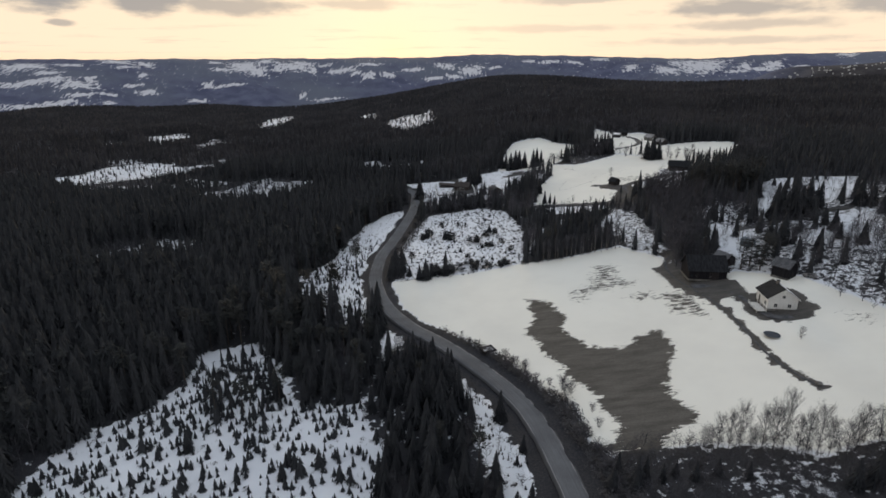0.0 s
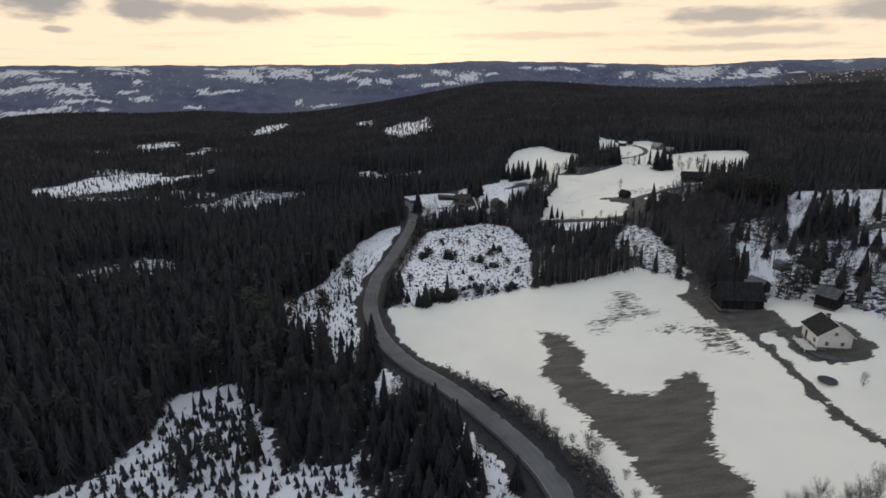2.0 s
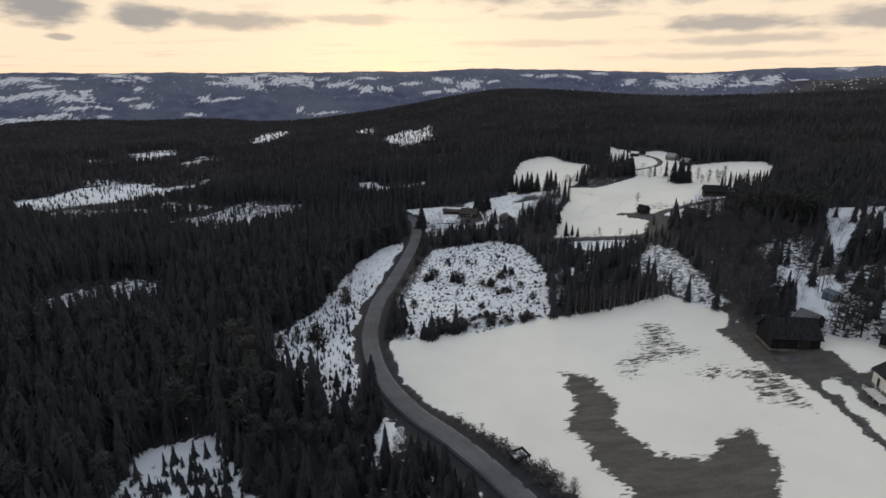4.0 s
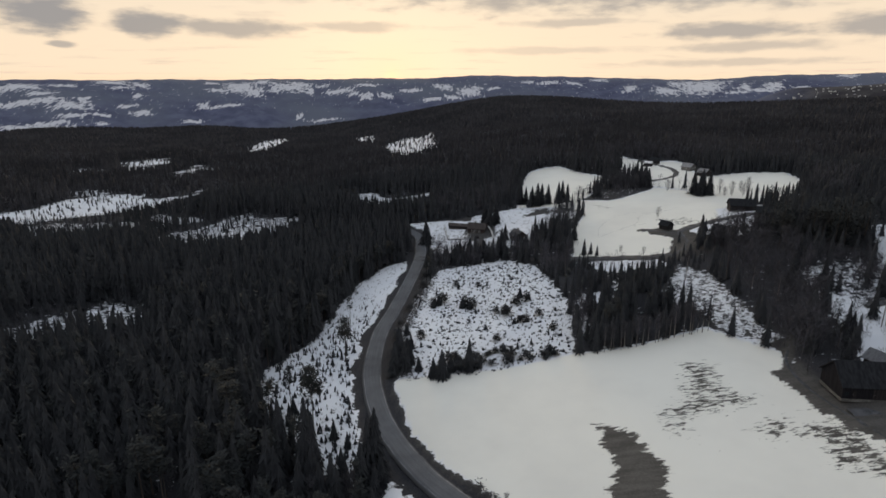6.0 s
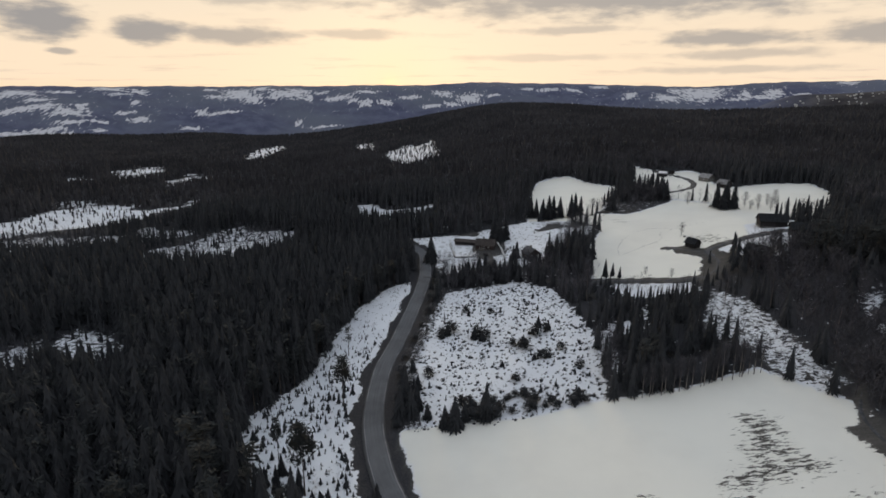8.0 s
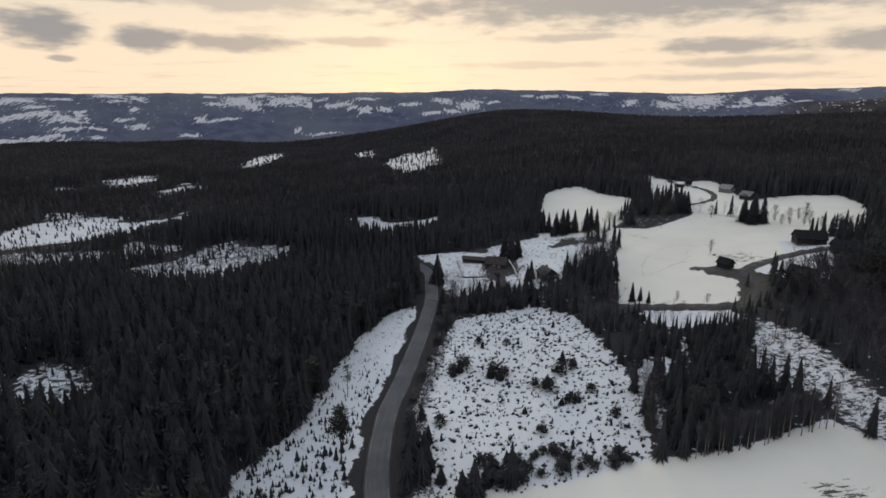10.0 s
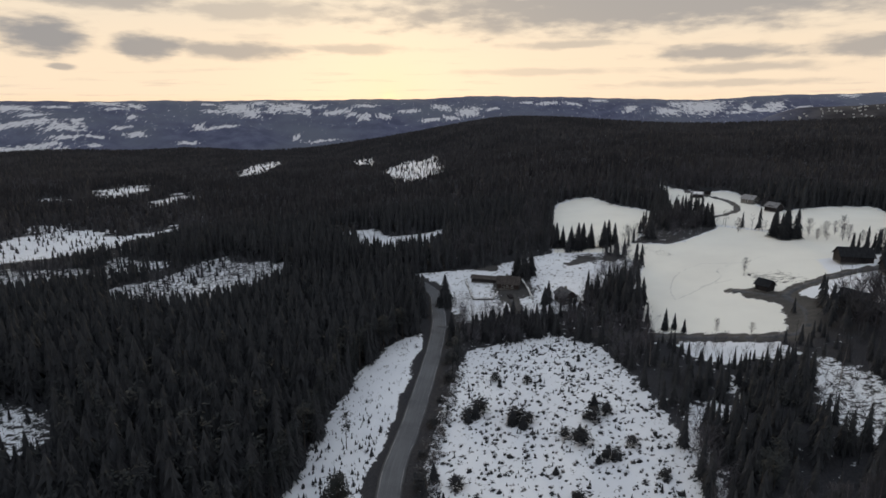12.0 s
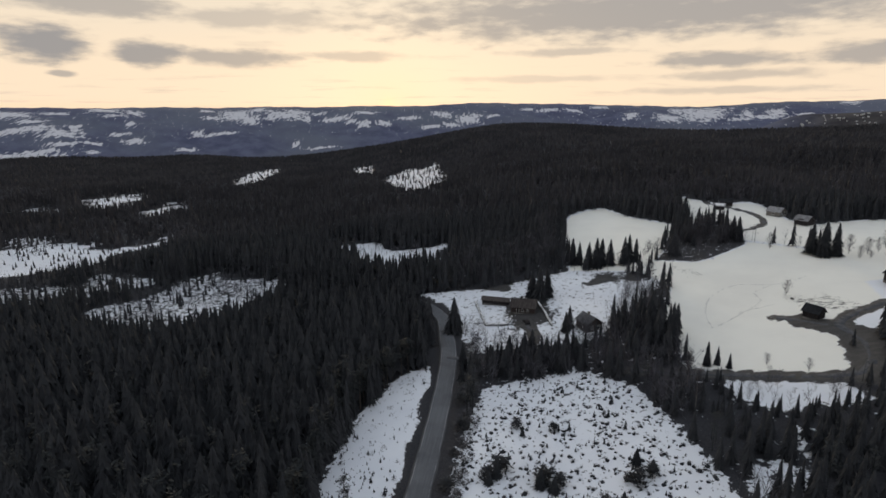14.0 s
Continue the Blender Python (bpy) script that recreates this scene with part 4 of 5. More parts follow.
gable_house("roadside_house", 13, 371, 76, 7.4, 9.2, 2.5, 4.9, RED_BOARD, BROWN_ROOF, "dark brown house with a walled yard", [("window", "w", -1.8, 1, 0.8, 0.8), ("window", "w", 0.2, 1, 0.8, 0.8), ("door", "w", 2, 0.3, 0.9, 1.9)], chimney=(1, 0.7))
gable_house("yard_shed", 3.2, 382.5, 72, 3.6, 11, 1.9, 2.8, DARK_BOARD, BROWN_ROOF, "low dark shed along the back of the yard", [("gate", "w", 0, 0.2, 1.8, 1.35)])
gable_house("cabin", 32.5, 347, 20, 6.0, 7.0, 2.8, 5.0, RED_BOARD, SLATE_ROOF, "small brown cabin with a black roof among spruces", [("window", "s", -1.4, 0.9, 1.1, 1.1), ("window", "s", 1.4, 0.9, 1.1, 1.1), ("door", "w", 0, 0.4, 0.9, 2)], chimney=(0.5, 0.8))
gable_house("hamlet_house", 172, 474, 25, 6, 8, 2.6, 4.8, GREY_BOARD, GREY_ROOF, "grey house at the upper edge of the fields", [("window", "s", -1.5, 1, 1, 1.1), ("window", "s", 1.5, 1, 1, 1.1), ("window", "w", 0, 1, 1.2, 1.1)], chimney=(0, 0.8), snow_side=1)
gable_house("hamlet_barn", 172, 449, 25, 5.8, 7, 2.7, 4.9, DARK_BOARD, GREY_ROOF, "dark barn with a grey roof by the upper fields", [("gate", "w", 0, 0.4, 3, 2.8)])
gable_house("hamlet_shed", 152, 500, 60, 4.5, 6, 2.3, 3.8, DARK_BOARD, GREY_ROOF, "small dark shed among the hamlet houses", [("door", "s", 0, 0.4, 1.0, 1.9)], snow_side=-1)
gable_house("hill_house", 160, 508, 70, 5.5, 7, 2.6, 4.4, DARK_BOARD, BLACK_ROOF, "dark house by the forest edge", [("window", "w", 0, 1, 1.2, 1.1)])


def terrace():
    """The white deck and railing on the west side of the farmhouse."""
    ob = thing("terrace", 94.8, 157.2, -8, "white timber terrace with a railing beside the farmhouse", "terrace", sink=0.1)
    for k in range(9):
        part("board", boxes((-1.4, -3.4 + k * 0.76, 0.62, 1.4, -2.68 + k * 0.76, 0.7)), WHITE_BOARD, ob)
    for px in (-1.35, 1.3):
        for py in (-3.35, -1.1, 1.1, 3.3):
            part("post", boxes((px - 0.06, py - 0.06, 0, px + 0.06, py + 0.06, 1.65)), WHITE_BOARD, ob)
    for a in ((-1.4, -3.4, -1.3, 3.4), (-1.4, -3.42, 1.4, -3.32)):
        part("rail", boxes((a[0], a[1], 1.58, a[2], a[3], 1.66), (a[0], a[1], 1.1, a[2], a[3], 1.18)), WHITE_BOARD, ob)


def trampoline(x, y, label):
    ob = thing("trampoline", x, y, 0, label, "trampoline", sink=0.4)
    bm = bmesh.new()
    bmesh.ops.create_cone(bm, cap_ends=True, segments=28, radius1=1.75, radius2=1.75, depth=0.05, matrix=Matrix.Translation((0, 0, 0.85)))
    part("mat", bm, BLUE_NET, ob)
    bm = bmesh.new()
    n = 28
    ring = [[bm.verts.new((r * math.cos(6.2832 * j / n), r * math.sin(6.2832 * j / n), z)) for j in range(n)] for r, z in ((1.72, 0.9), (2.1, 0.92), (2.1, 0.84), (1.72, 0.84))]
    for i in range(4):
        for j in range(n):
            bm.faces.new((ring[i][j], ring[i][(j + 1) % n], ring[(i + 1) % 4][(j + 1) % n], ring[(i + 1) % 4][j]))
    part("pad", bm, BLUE_NET, ob)
    for k in range(6):
        a = k * 1.0472
        part("leg", boxes((1.95 * math.cos(a) - 0.03, 1.95 * math.sin(a) - 0.03, -0.1, 1.95 * math.cos(a) + 0.03, 1.95 * math.sin(a) + 0.03, 0.85)), STEEL, ob)


def log_frame(x, y, turn):
    """A square of dark logs with snow lying inside."""
    ob = thing("log_frame", x, y, turn, "square frame of dark logs filled with snow beside the road", "log frame", sink=0.1)
    for k, (a, bb) in enumerate((((-1.9, -1.5), (1.9, -1.5)), ((-1.9, 1.5), (1.9, 1.5)), ((-1.9, -1.5), (-1.9, 1.5)), ((1.9, -1.5), (1.9, 1.5)))):
        for h in range(3):
            bm = bmesh.new()
            L = math.dist(a, bb) + 0.5
            turn_m = Matrix.Rotation(math.pi / 2, 4, "Y") if k < 2 else Matrix.Rotation(math.pi / 2, 4, "X")
            bmesh.ops.create_cone(bm, cap_ends=True, segments=8, radius1=0.18, radius2=0.16, depth=L, matrix=Matrix.Translation(((a[0] + bb[0]) / 2, (a[1] + bb[1]) / 2, 0.18 + h * 0.3)) @ turn_m)
            part("log", bm, DARK_BOARD, ob)
    part("snow", boxes((-1.75, -1.35, 0, 1.75, 1.35, 0.45)), SNOW, ob, "snow inside the frame")


def car(x, y, turn, paint, label):
    ob = thing("car", x, y, turn, label, "car", "parked cars")
    bm = bmesh.new()
    prof = ((-2.1, 0.35), (2.1, 0.35), (2.15, 0.75), (1.2, 0.95), (0.55, 1.42), (-1.2, 1.45), (-1.95, 0.98), (-2.15, 0.8))
    l = [bm.verts.new((-0.85, py, pz)) for py, pz in prof]
    r = [bm.verts.new((0.85, py, pz)) for py, pz in prof]
    bm.faces.new(l)
    bm.faces.new(r[::-1])
    for i in range(8):
        bm.faces.new((l[i], r[i], r[(i + 1) % 8], l[(i + 1) % 8]))
    bmesh.ops.bevel(bm, geom=list(bm.edges), offset=0.06, segments=1, affect="EDGES")
    part("body", bm, paint, ob)
    part("window", boxes((-0.87, -1.1, 1.0, 0.87, 0.5, 1.33)), GLASS, ob, "dark side windows")
    for px in (-0.8, 0.8):
        for py in (-1.3, 1.35):
            bm = bmesh.new()
            bmesh.ops.create_cone(bm, cap_ends=True, segments=14, radius1=0.33, radius2=0.33, depth=0.2, matrix=Matrix.Translation((px, py, 0.33)) @ Matrix.Rotation(math.pi / 2, 4, "Y"))
            wheel = part("wheel", bm, BLACK_ROOF, ob)
            bm = bmesh.new()
            bmesh.ops.create_cone(bm, cap_ends=True, segments=10, radius1=0.2, radius2=0.2, depth=0.22, matrix=Matrix.Translation((px, py, 0.33)) @ Matrix.Rotation(math.pi / 2, 4, "Y"))
            part("rim", bm, STEEL, wheel)


def yard_wall(points, label):
    """A low wall of dark stones with snow in the yard behind it."""
    ob = thing("yard_wall", points[0][0], points[0][1], 0, label, "wall")
    base = Vector((points[0][0], points[0][1], float(height(*points[0]))))
    rng = random.Random(3)
    shapes = []
    for s in range(5):
        bm = bmesh.new()
        bmesh.ops.create_icosphere(bm, subdivisions=1, radius=0.5)
        for v in bm.verts:
            v.co *= rng.uniform(0.8, 1.15)
        me = bpy.data.meshes.new("stone")
        bm.to_mesh(me)
        bm.free()
        me.materials.append(STONE)
        shapes.append(me)
    for (ax, ay), (bx, by) in zip(points, points[1:]):
        n = int(math.hypot(bx - ax, by - ay) / 0.8)
        side = Vector((by - ay, ax - bx)).normalized() * 0.42
        bm = bmesh.new()
        rings = []
        for k in range(n + 1):
            x, y = ax + (bx - ax) * k / n, ay + (by - ay) * k / n
            z = float(height(x, y)) + 0.78 + rng.uniform(-0.05, 0.05)
            rings.append([bm.verts.new((x + side.x * u - base.x, y + side.y * u - base.y, z + h - base.z)) for u, h in ((-1.0, -0.12), (-0.6, 0.16), (0.6, 0.18), (1.0, -0.12))])
        for p, q in zip(rings, rings[1:]):
            for k in range(4):
                bm.faces.new((p[k], p[(k + 1) % 4], q[(k + 1) % 4], q[k]))
        part("snow", bm, SNOW, ob, "snow lying along the top of the wall")
        for k in range(n):
            x, y = ax + (bx - ax) * k / n, ay + (by - ay) * k / n
            for row in range(2):
                st = new("stone", shapes[rng.randrange(5)])
                st.parent = ob
                st.matrix_local = Matrix.Translation(Vector((x, y, float(height(x, y)) + 0.2 + row * 0.45)) - base) @ Matrix.LocRotScale((0, 0, 0), Euler((rng.random(), rng.random(), rng.random() * 6)), (1.1, 0.95, 0.7))


def power_pole(x, y):
    ob = thing("power_pole", x, y, 20, "grey wooden power pole with a crossarm", "power pole", sink=0.5)
    for px in (-0.9, 0.9):
        bm = bmesh.new()
        bmesh.ops.create_cone(bm, cap_ends=True, segments=8, radius1=0.16, radius2=0.11, depth=9.0, matrix=Matrix.Translation((px, 0, 4.5)))
        part("pole", bm, GREY_BOARD, ob)
    part("crossarm", boxes((-1.6, -0.08, 8.3, 1.6, 0.08, 8.5)), GREY_BOARD, ob)
    for px in (-1.4, 0, 1.4):
        bm = bmesh.new()
        bmesh.ops.create_cone(bm, cap_ends=True, segments=8, radius1=0.09, radius2=0.05, depth=0.3, matrix=Matrix.Translation((px, 0, 8.65)))
        part("insulator", bm, STONE, ob)


def boulder(x, y, size, label):
    bm = bmesh.new()
    bmesh.ops.create_icosphere(bm, subdivisions=2, radius=0.5)
    rng = random.Random(int(x * 7 + y))
    for v in bm.verts:
        v.co = Vector((v.co.x * size * rng.uniform(0.9, 1.1), v.co.y * size * rng.uniform(0.9, 1.1), v.co.z * size * 0.6))
    ob = part("boulder", bm, STONE)
    ob.matrix_world = at(x, y, 0, 0) @ Matrix.Translation((0, 0, size * 0.15))
    tagged(ob, label, "boulder")


terrace()
trampoline(90.4, 140.7, "round dark blue trampoline standing in the snow")
log_frame(13.5, 153, 25)
car(119.5, 172.5, 40, GREY_ROOF, "grey car parked by the storehouse")
car(12, 358, 10, DARK_BOARD, "dark car parked beside the brown house")
yard_wall([(-5, 386), (-4, 372), (-3, 360), (5, 358), (7.5, 365)], "low wall of dark stones round a snowy yard")
yard_wall([(19.5, 380), (20.5, 366), (20.5, 352)], "low dark stone wall beside the brown house")
power_pole(117, 213)
boulder(88.6, 117.2, 1.6, "dark boulder at the end of the farm track")
boulder(105.8, 350, 1.3, "dark boulder in the snowy field")


def footprints(path, seed):
    """Trodden dents along a line through the snow."""
    line = curve_points(path, 0.9)
    rng = random.Random(seed)
    V, F = [], []
    for k, (x, y) in enumerate(line):
        if rng.random() < 0.2:
            continue
        x, y, r = x + rng.uniform(-0.25, 0.25), y + rng.uniform(-0.25, 0.25), rng.uniform(0.14, 0.3)
        i, z = len(V), float(height(x, y)) + 0.02
        V += [(x + r * math.cos(j * 1.047), y + r * 1.3 * math.sin(j * 1.047), z) for j in range(6)] + [(x, y, z + 0.015)]
        F += [(i + j, i + (j + 1) % 6, i + 6) for j in range(6)]
    tagged(new("footprints", mesh_of("footprints", V, F, [TRODDEN])), "line of footprints trodden into the snow", "footprints", kind="stuff")


footprints([(70, 334), (74, 348), (83, 362), (96, 370), (110, 366), (124, 371)], 1)
footprints([(72, 335), (83, 342), (95, 351), (98, 360), (106, 365)], 2)
footprints([(84, 344), (92, 346), (97, 347)], 3)


def far_village():
    """Small houses on the far spur above the valley."""
    bm = bmesh.new()
    vs = [bm.verts.new(p) for p in ((-4, -5, 0), (4, -5, 0), (4, -5, 5), (0, -5, 8), (-4, -5, 5))]
    back = [bm.verts.new((v.co.x, 5, v.co.z)) for v in vs]
    bm.faces.new(vs)
    bm.faces.new(back[::-1])
    for i in range(5):
        bm.faces.new((vs[(i + 1) % 5], vs[i], back[i], back[(i + 1) % 5]))
    proto = tagged(new("village_house"), "small pale house on the distant hillside", "house", "far village")
    part("wall", bm, WHITE_BOARD, proto)
    bm = bmesh.new()
    for s in (-1, 1):
        v = [bm.verts.new((s * q, py, 8.2 - 0.75 * q)) for q, py in ((0, -5.5), (4.8, -5.5), (4.8, 5.5), (0, 5.5))]
        bm.faces.new(v)
    part("roof", bm, GREY_ROOF, proto)
    rng = random.Random(9)
    for k in range(120):
        a, r = radians(rng.triangular(28.6, 39.5, 34.5)), rng.uniform(2840, 3040)
        x, y = math.sin(a) * r, math.cos(a) * r
        m = pose(x, y, hill_height(math.degrees(a), r) - 0.5, 0, 0, rng.uniform(0, 180)) @ Matrix.Scale(rng.uniform(0.4, 0.75), 4)
        if k == 0:
            proto.matrix_basis = m
        else:
            copy_thing(proto, Matrix()).matrix_basis = m


far_village()


# ---------------------------------------------------------------- the woods
SPRUCES = [joined(stem(0.012, 0.9, 3), skirts(random.Random(s), 16, 10, 0.155, 0.05, 0.78, 0.6)) for s in range(6)]
TOPS = [skirts(random.Random(10 + s), 7, 8, 0.19, 0.2, 0.75) for s in range(8)]
EDGE_TOPS = [skirts(random.Random(50 + s), 7, 6, 0.17, 0.05, 0.78) for s in range(6)]
FAR_TOPS = [skirts(random.Random(30 + s), 5, 6, 0.19, 0.25, 0.75) for s in range(6)]
PINES = [joined(stem(0.011, 0.95, 3), tufts(random.Random(20 + s), 11, 6, 0.45, 0.99, 0.13, 0.036)) for s in range(4)]
BIRCHES = [joined(stem(0.008, 0.9, 3, bend=0.03), twigs(random.Random(40 + s), 11, 7, 0.22, 0.2, 0.0036, (0.9, 1.8), 0.03)) for s in range(5)]
MID = [cones(random.Random(60 + s), 4, 5, 0.14) for s in range(5)]
FAR = [cones(random.Random(80 + s), 2, 5, 0.19) for s in range(4)]
SAPLINGS = [skirts(random.Random(100 + s), 5, 6, 0.27, 0.03, 0.85) for s in range(6)]
THICKETS = [twigs(random.Random(140 + s), 12, 7, 0.5, 0.02, 0.0075, (0.9, 2.0), 0.06) for s in range(4)]
FUZZ = [joined(stem(0.009, 0.9, 3, bend=0.03), twigs(random.Random(170 + s), 15, 10, 0.27, 0.14, 0.006, (0.8, 1.9), 0.045)) for s in range(5)]
HUMMOCKS = [joined(dome(random.Random(180 + s)), tufts(random.Random(190 + s), 6, 5, 0.2, 0.9, 0.5, 0.16)) for s in range(5)]
GREY_WOOD = [twigs(random.Random(150 + s), 8, 4, 0.3, 0.1, 0.02, (0.9, 2.0), 0.06) for s in range(3)]
BUSHES = [twigs(random.Random(120 + s), 9, 4, 0.75, 0.02, 0.012) for s in range(4)]


def rows(x, y, low, high, wide=(0.85, 1.2)):
    n = len(x)
    return np.column_stack([x, y, RNG.uniform(low, high, n) * 1.0, RNG.uniform(*wide, n)])


NEAREST, COUNT = {}, {"spruce_forest": 130, "inner_forest": 0, "glade_spruces": 0, "upland_forest": 0, "pine_forest": 60, "birch_wood": 60}


def plant_woods():
    # nearest stands, tree by tree
    x, y = jitter_grid(-420, 420, 60, 540, 3.5)
    r, side = np.hypot(x, y), np.abs(x) / np.maximum(y, 1)
    keep = (r < 540) & (np.abs(x) < 0.84 * y + 18)
    x, y = x[keep], y[keep]
    east, rare = east_wood(x, y), RNG.random(len(x))
    keep = wooded(x, y, -0.5) & (rare > east * 0.76) & (RNG.random(len(x)) > thin_wood(x, y) * 0.35) & ((inside(x, y, SPRUCE_STAND) < 0) | (patchwork(x, y, 5, 2) < 0.8))
    x, y, east = x[keep], y[keep], east[keep]
    mixw, pick = patchwork(x, y, 38, 3), RNG.random(len(x))
    glade = np.zeros(x.shape, bool)
    for outline in GLADES:
        glade |= ragged(x, y, outline) > -1
    brown, dense = inside(x, y, BROWN_WOOD) > 0, inside(x, y, SPRUCE_STAND) > -2
    birch = pick < np.where(glade, 0.22, 0) + np.where(brown, 0.8, 0) - np.where(dense, 0.16, 0) + np.where(east > 0.5, 0.5, 0.08 + 0.14 * (x > -20) + 0.1 * (mixw > 0.7))
    pine = ~birch & (pick > np.where(glade, 0.6, np.where(mixw > 0.5, 0.8, 0.96)))
    spruce = ~birch & ~pine
    within = np.full(x.shape, 1e3)
    for outline, _, _ in OPEN:
        within = np.minimum(within, -(ragged if outline in GLADES else inside)(x, y, outline))
    deep = (within > 9) & (line_distance(x, y, ROAD_LINE) > 17) & (east < 0.4)
    tall = (0.8 + 0.35 * patchwork(x, y, 55, 8)) * (1 - 0.25 * smooth(-25, 0, x)) * (1 - 0.25 * thin_wood(x, y)) * (1 - 0.5 * smooth(34, 42, x) * (1 - smooth(98, 108, x)) * smooth(262, 284, y) * (1 - smooth(308, 316, y))) * (1 - 0.3 * smooth(-52, -46, x) * (1 - smooth(10, 16, x)) * smooth(106, 114, y) * (1 - smooth(168, 176, y))) * (1 - 0.3 * smooth(-16, -12, x) * (1 - smooth(36, 40, x)) * smooth(312, 318, y) * (1 - smooth(340, 346, y)))
    near, low_top = np.abs(x - 5) + np.abs(y - 150) * 0.6, low_growth(x, y)
    remote = np.hypot(x, y - 60) > 260
    for name, sel, tem, low, high, mat, label in (("spruce_forest", spruce & ~deep & ~remote, SPRUCES, 10, 17, SPRUCE, "dark spruces along the edges of the forest"), ("glade_spruces", spruce & ~deep & remote, EDGE_TOPS, 10, 17, SPRUCE, "dark spruces round the upper glades and fields"), ("inner_forest", spruce & deep & ~remote, TOPS, 11, 17, SPRUCE, "dense dark spruce forest"), ("upland_forest", spruce & deep & remote, FAR_TOPS, 11, 17, SPRUCE, "dense dark spruce forest on the slopes"), ("pine_forest", pine, PINES, 11, 17, PINE, "pines scattered through the forest"), ("birch_wood", birch, BIRCHES, 8, 13, TWIG, "bare grey birches among the conifers")):
        t = rows(x[sel], y[sel], low, high)
        t[:, 2] = np.minimum(t[:, 2] * tall[sel], low_top[sel] * RNG.uniform(0.7, 1.15, len(t)))
        first = np.argsort(near[sel])
        NEAREST[name] = t[first[:COUNT[name]]]
        t = t[first[COUNT[name]:]]
        stuff(name, tem, t, mat, label, "forest", 5)
    # stands behind
    x, y = jitter_grid(-900, 900, 380, 1000, 5.4)
    r, side = np.hypot(x, y), np.abs(x) / np.maximum(y, 1)
    keep = (r >= 540) & (r < 980) & (side < 0.9)
    x, y = x[keep], y[keep]
    keep = wooded(x, y, -1)
    x, y = x[keep], y[keep]
    grey = RNG.random(len(x)) < 0.35 * smooth(0.55, 0.75, patchwork(x, y, 30, 4)) + 0.05
    t = rows(x, y, 6.5, 13, (1.2, 2.0))
    t[:, 2] = np.minimum(t[:, 2] * (0.75 + 0.45 * patchwork(x, y, 42, 6)), low_growth(x, y))
    stuff("leafless_stands", GREY_WOOD, t[grey] * np.array((1, 1, 0.85, 1)), TWIG, "leafless grey birches scattered through the far forest", "forest", 16)
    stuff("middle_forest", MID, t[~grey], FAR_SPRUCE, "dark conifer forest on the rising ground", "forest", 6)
    # the wooded hill
    x, y = jitter_grid(-1500, 1500, 680, 1880, 8.8)
    r, side = np.hypot(x, y), np.abs(x) / np.maximum(y, 1)
    keep = (r >= 980) & (r < 1880) & (side < 0.87)
    x, y = x[keep], y[keep]
    keep = wooded(x, y, -2)
    t = rows(x[keep], y[keep], 6, 11, (1.6, 2.8))
    t[:, 2] = np.minimum(t[:, 2] * (0.7 + 0.55 * patchwork(t[:, 0], t[:, 1], 70, 9)), low_growth(t[:, 0], t[:, 1]))
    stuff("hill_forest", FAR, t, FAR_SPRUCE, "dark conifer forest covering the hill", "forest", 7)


def plant_behind():
    """The forest goes on behind the start of the flight."""
    x, y = (np.concatenate(p) for p in zip(jitter_grid(-420, 420, -420, 120, 9.0), jitter_grid(-220, 220, -160, 120, 7.5)))
    keep = ((np.abs(x) > 0.84 * y + 19) | (y < 60)) & (np.hypot(x, y) < 440) & (line_distance(x, y, ROAD_LINE) > 9)
    x, y = x[keep], y[keep]
    keep = wooded(x, y, 0)
    stuff("southern_forest", FAR, rows(x[keep], y[keep], 9, 16, (1.2, 1.9)), SPRUCE, "dark spruce forest along the road", "forest", 17)


def scatter(outline, count, margin=1.0, seed=0):
    rng = np.random.default_rng(seed)
    p = np.array(outline)
    x, y = rng.uniform(p[:, 0].min(), p[:, 0].max(), count * 4), rng.uniform(p[:, 1].min(), p[:, 1].max(), count * 4)
    keep = (inside(x, y, outline) > margin) & (line_distance(x, y, ROAD_LINE) > 6.5)
    return x[keep][:count], y[keep][:count]


plant_woods()
plant_behind()
for place, count, seed in ((PLANTATION, 1300, 1), (STRIP, 1000, 2), (CLEARING, 260, 3), (GAP, 60, 4)):
    sx, sy = scatter(place, count, 0.5, seed)
    if place is STRIP:
        few = RNG.random(len(sx)) > 0.75 * smooth(262, 292, sy)
        sx, sy = sx[few], sy[few]
    elif place is PLANTATION:
        sx, sy = sx[sy < 157], sy[sy < 157]
    t = rows(sx, sy, 1.1, 3.0, (0.8, 1.35))
    if place is STRIP:
        t[:, 2] *= 1 - 0.5 * smooth(235, 285, sy)
    t[:, 2] *= np.where(RNG.random(len(sx)) < 0.08, 1.8, 1.0) * (1.0 if place is PLANTATION else 0.65 if place is STRIP else 0.5)
    stuff("young_spruces", SAPLINGS, t, SPRUCE, "young planted spruces standing in snow", "saplings", seed)
    sx, sy = scatter(place, count // 6, 0.5, seed + 30)
    stuff("undergrowth", BUSHES, rows(sx, sy, 0.4, 1.2, (1.0, 1.8)), TWIG, "bare brown undergrowth poking through the snow", "shrubs", seed + 9)


# ---------------------------------------------------------------- single trees near the road and the fields
def tree_kind(name, trunk, crown, bark, leaf, label, category):
    """A tree of unit height: an Empty at its foot with a trunk and a crown."""
    ob = tagged(new(name), label, category)
    for part_name, (V, F), mat in (("trunk", trunk, bark), ("crown", crown, leaf)):
        new(part_name, mesh_of(part_name, V, F, [mat])).parent = ob
    return ob


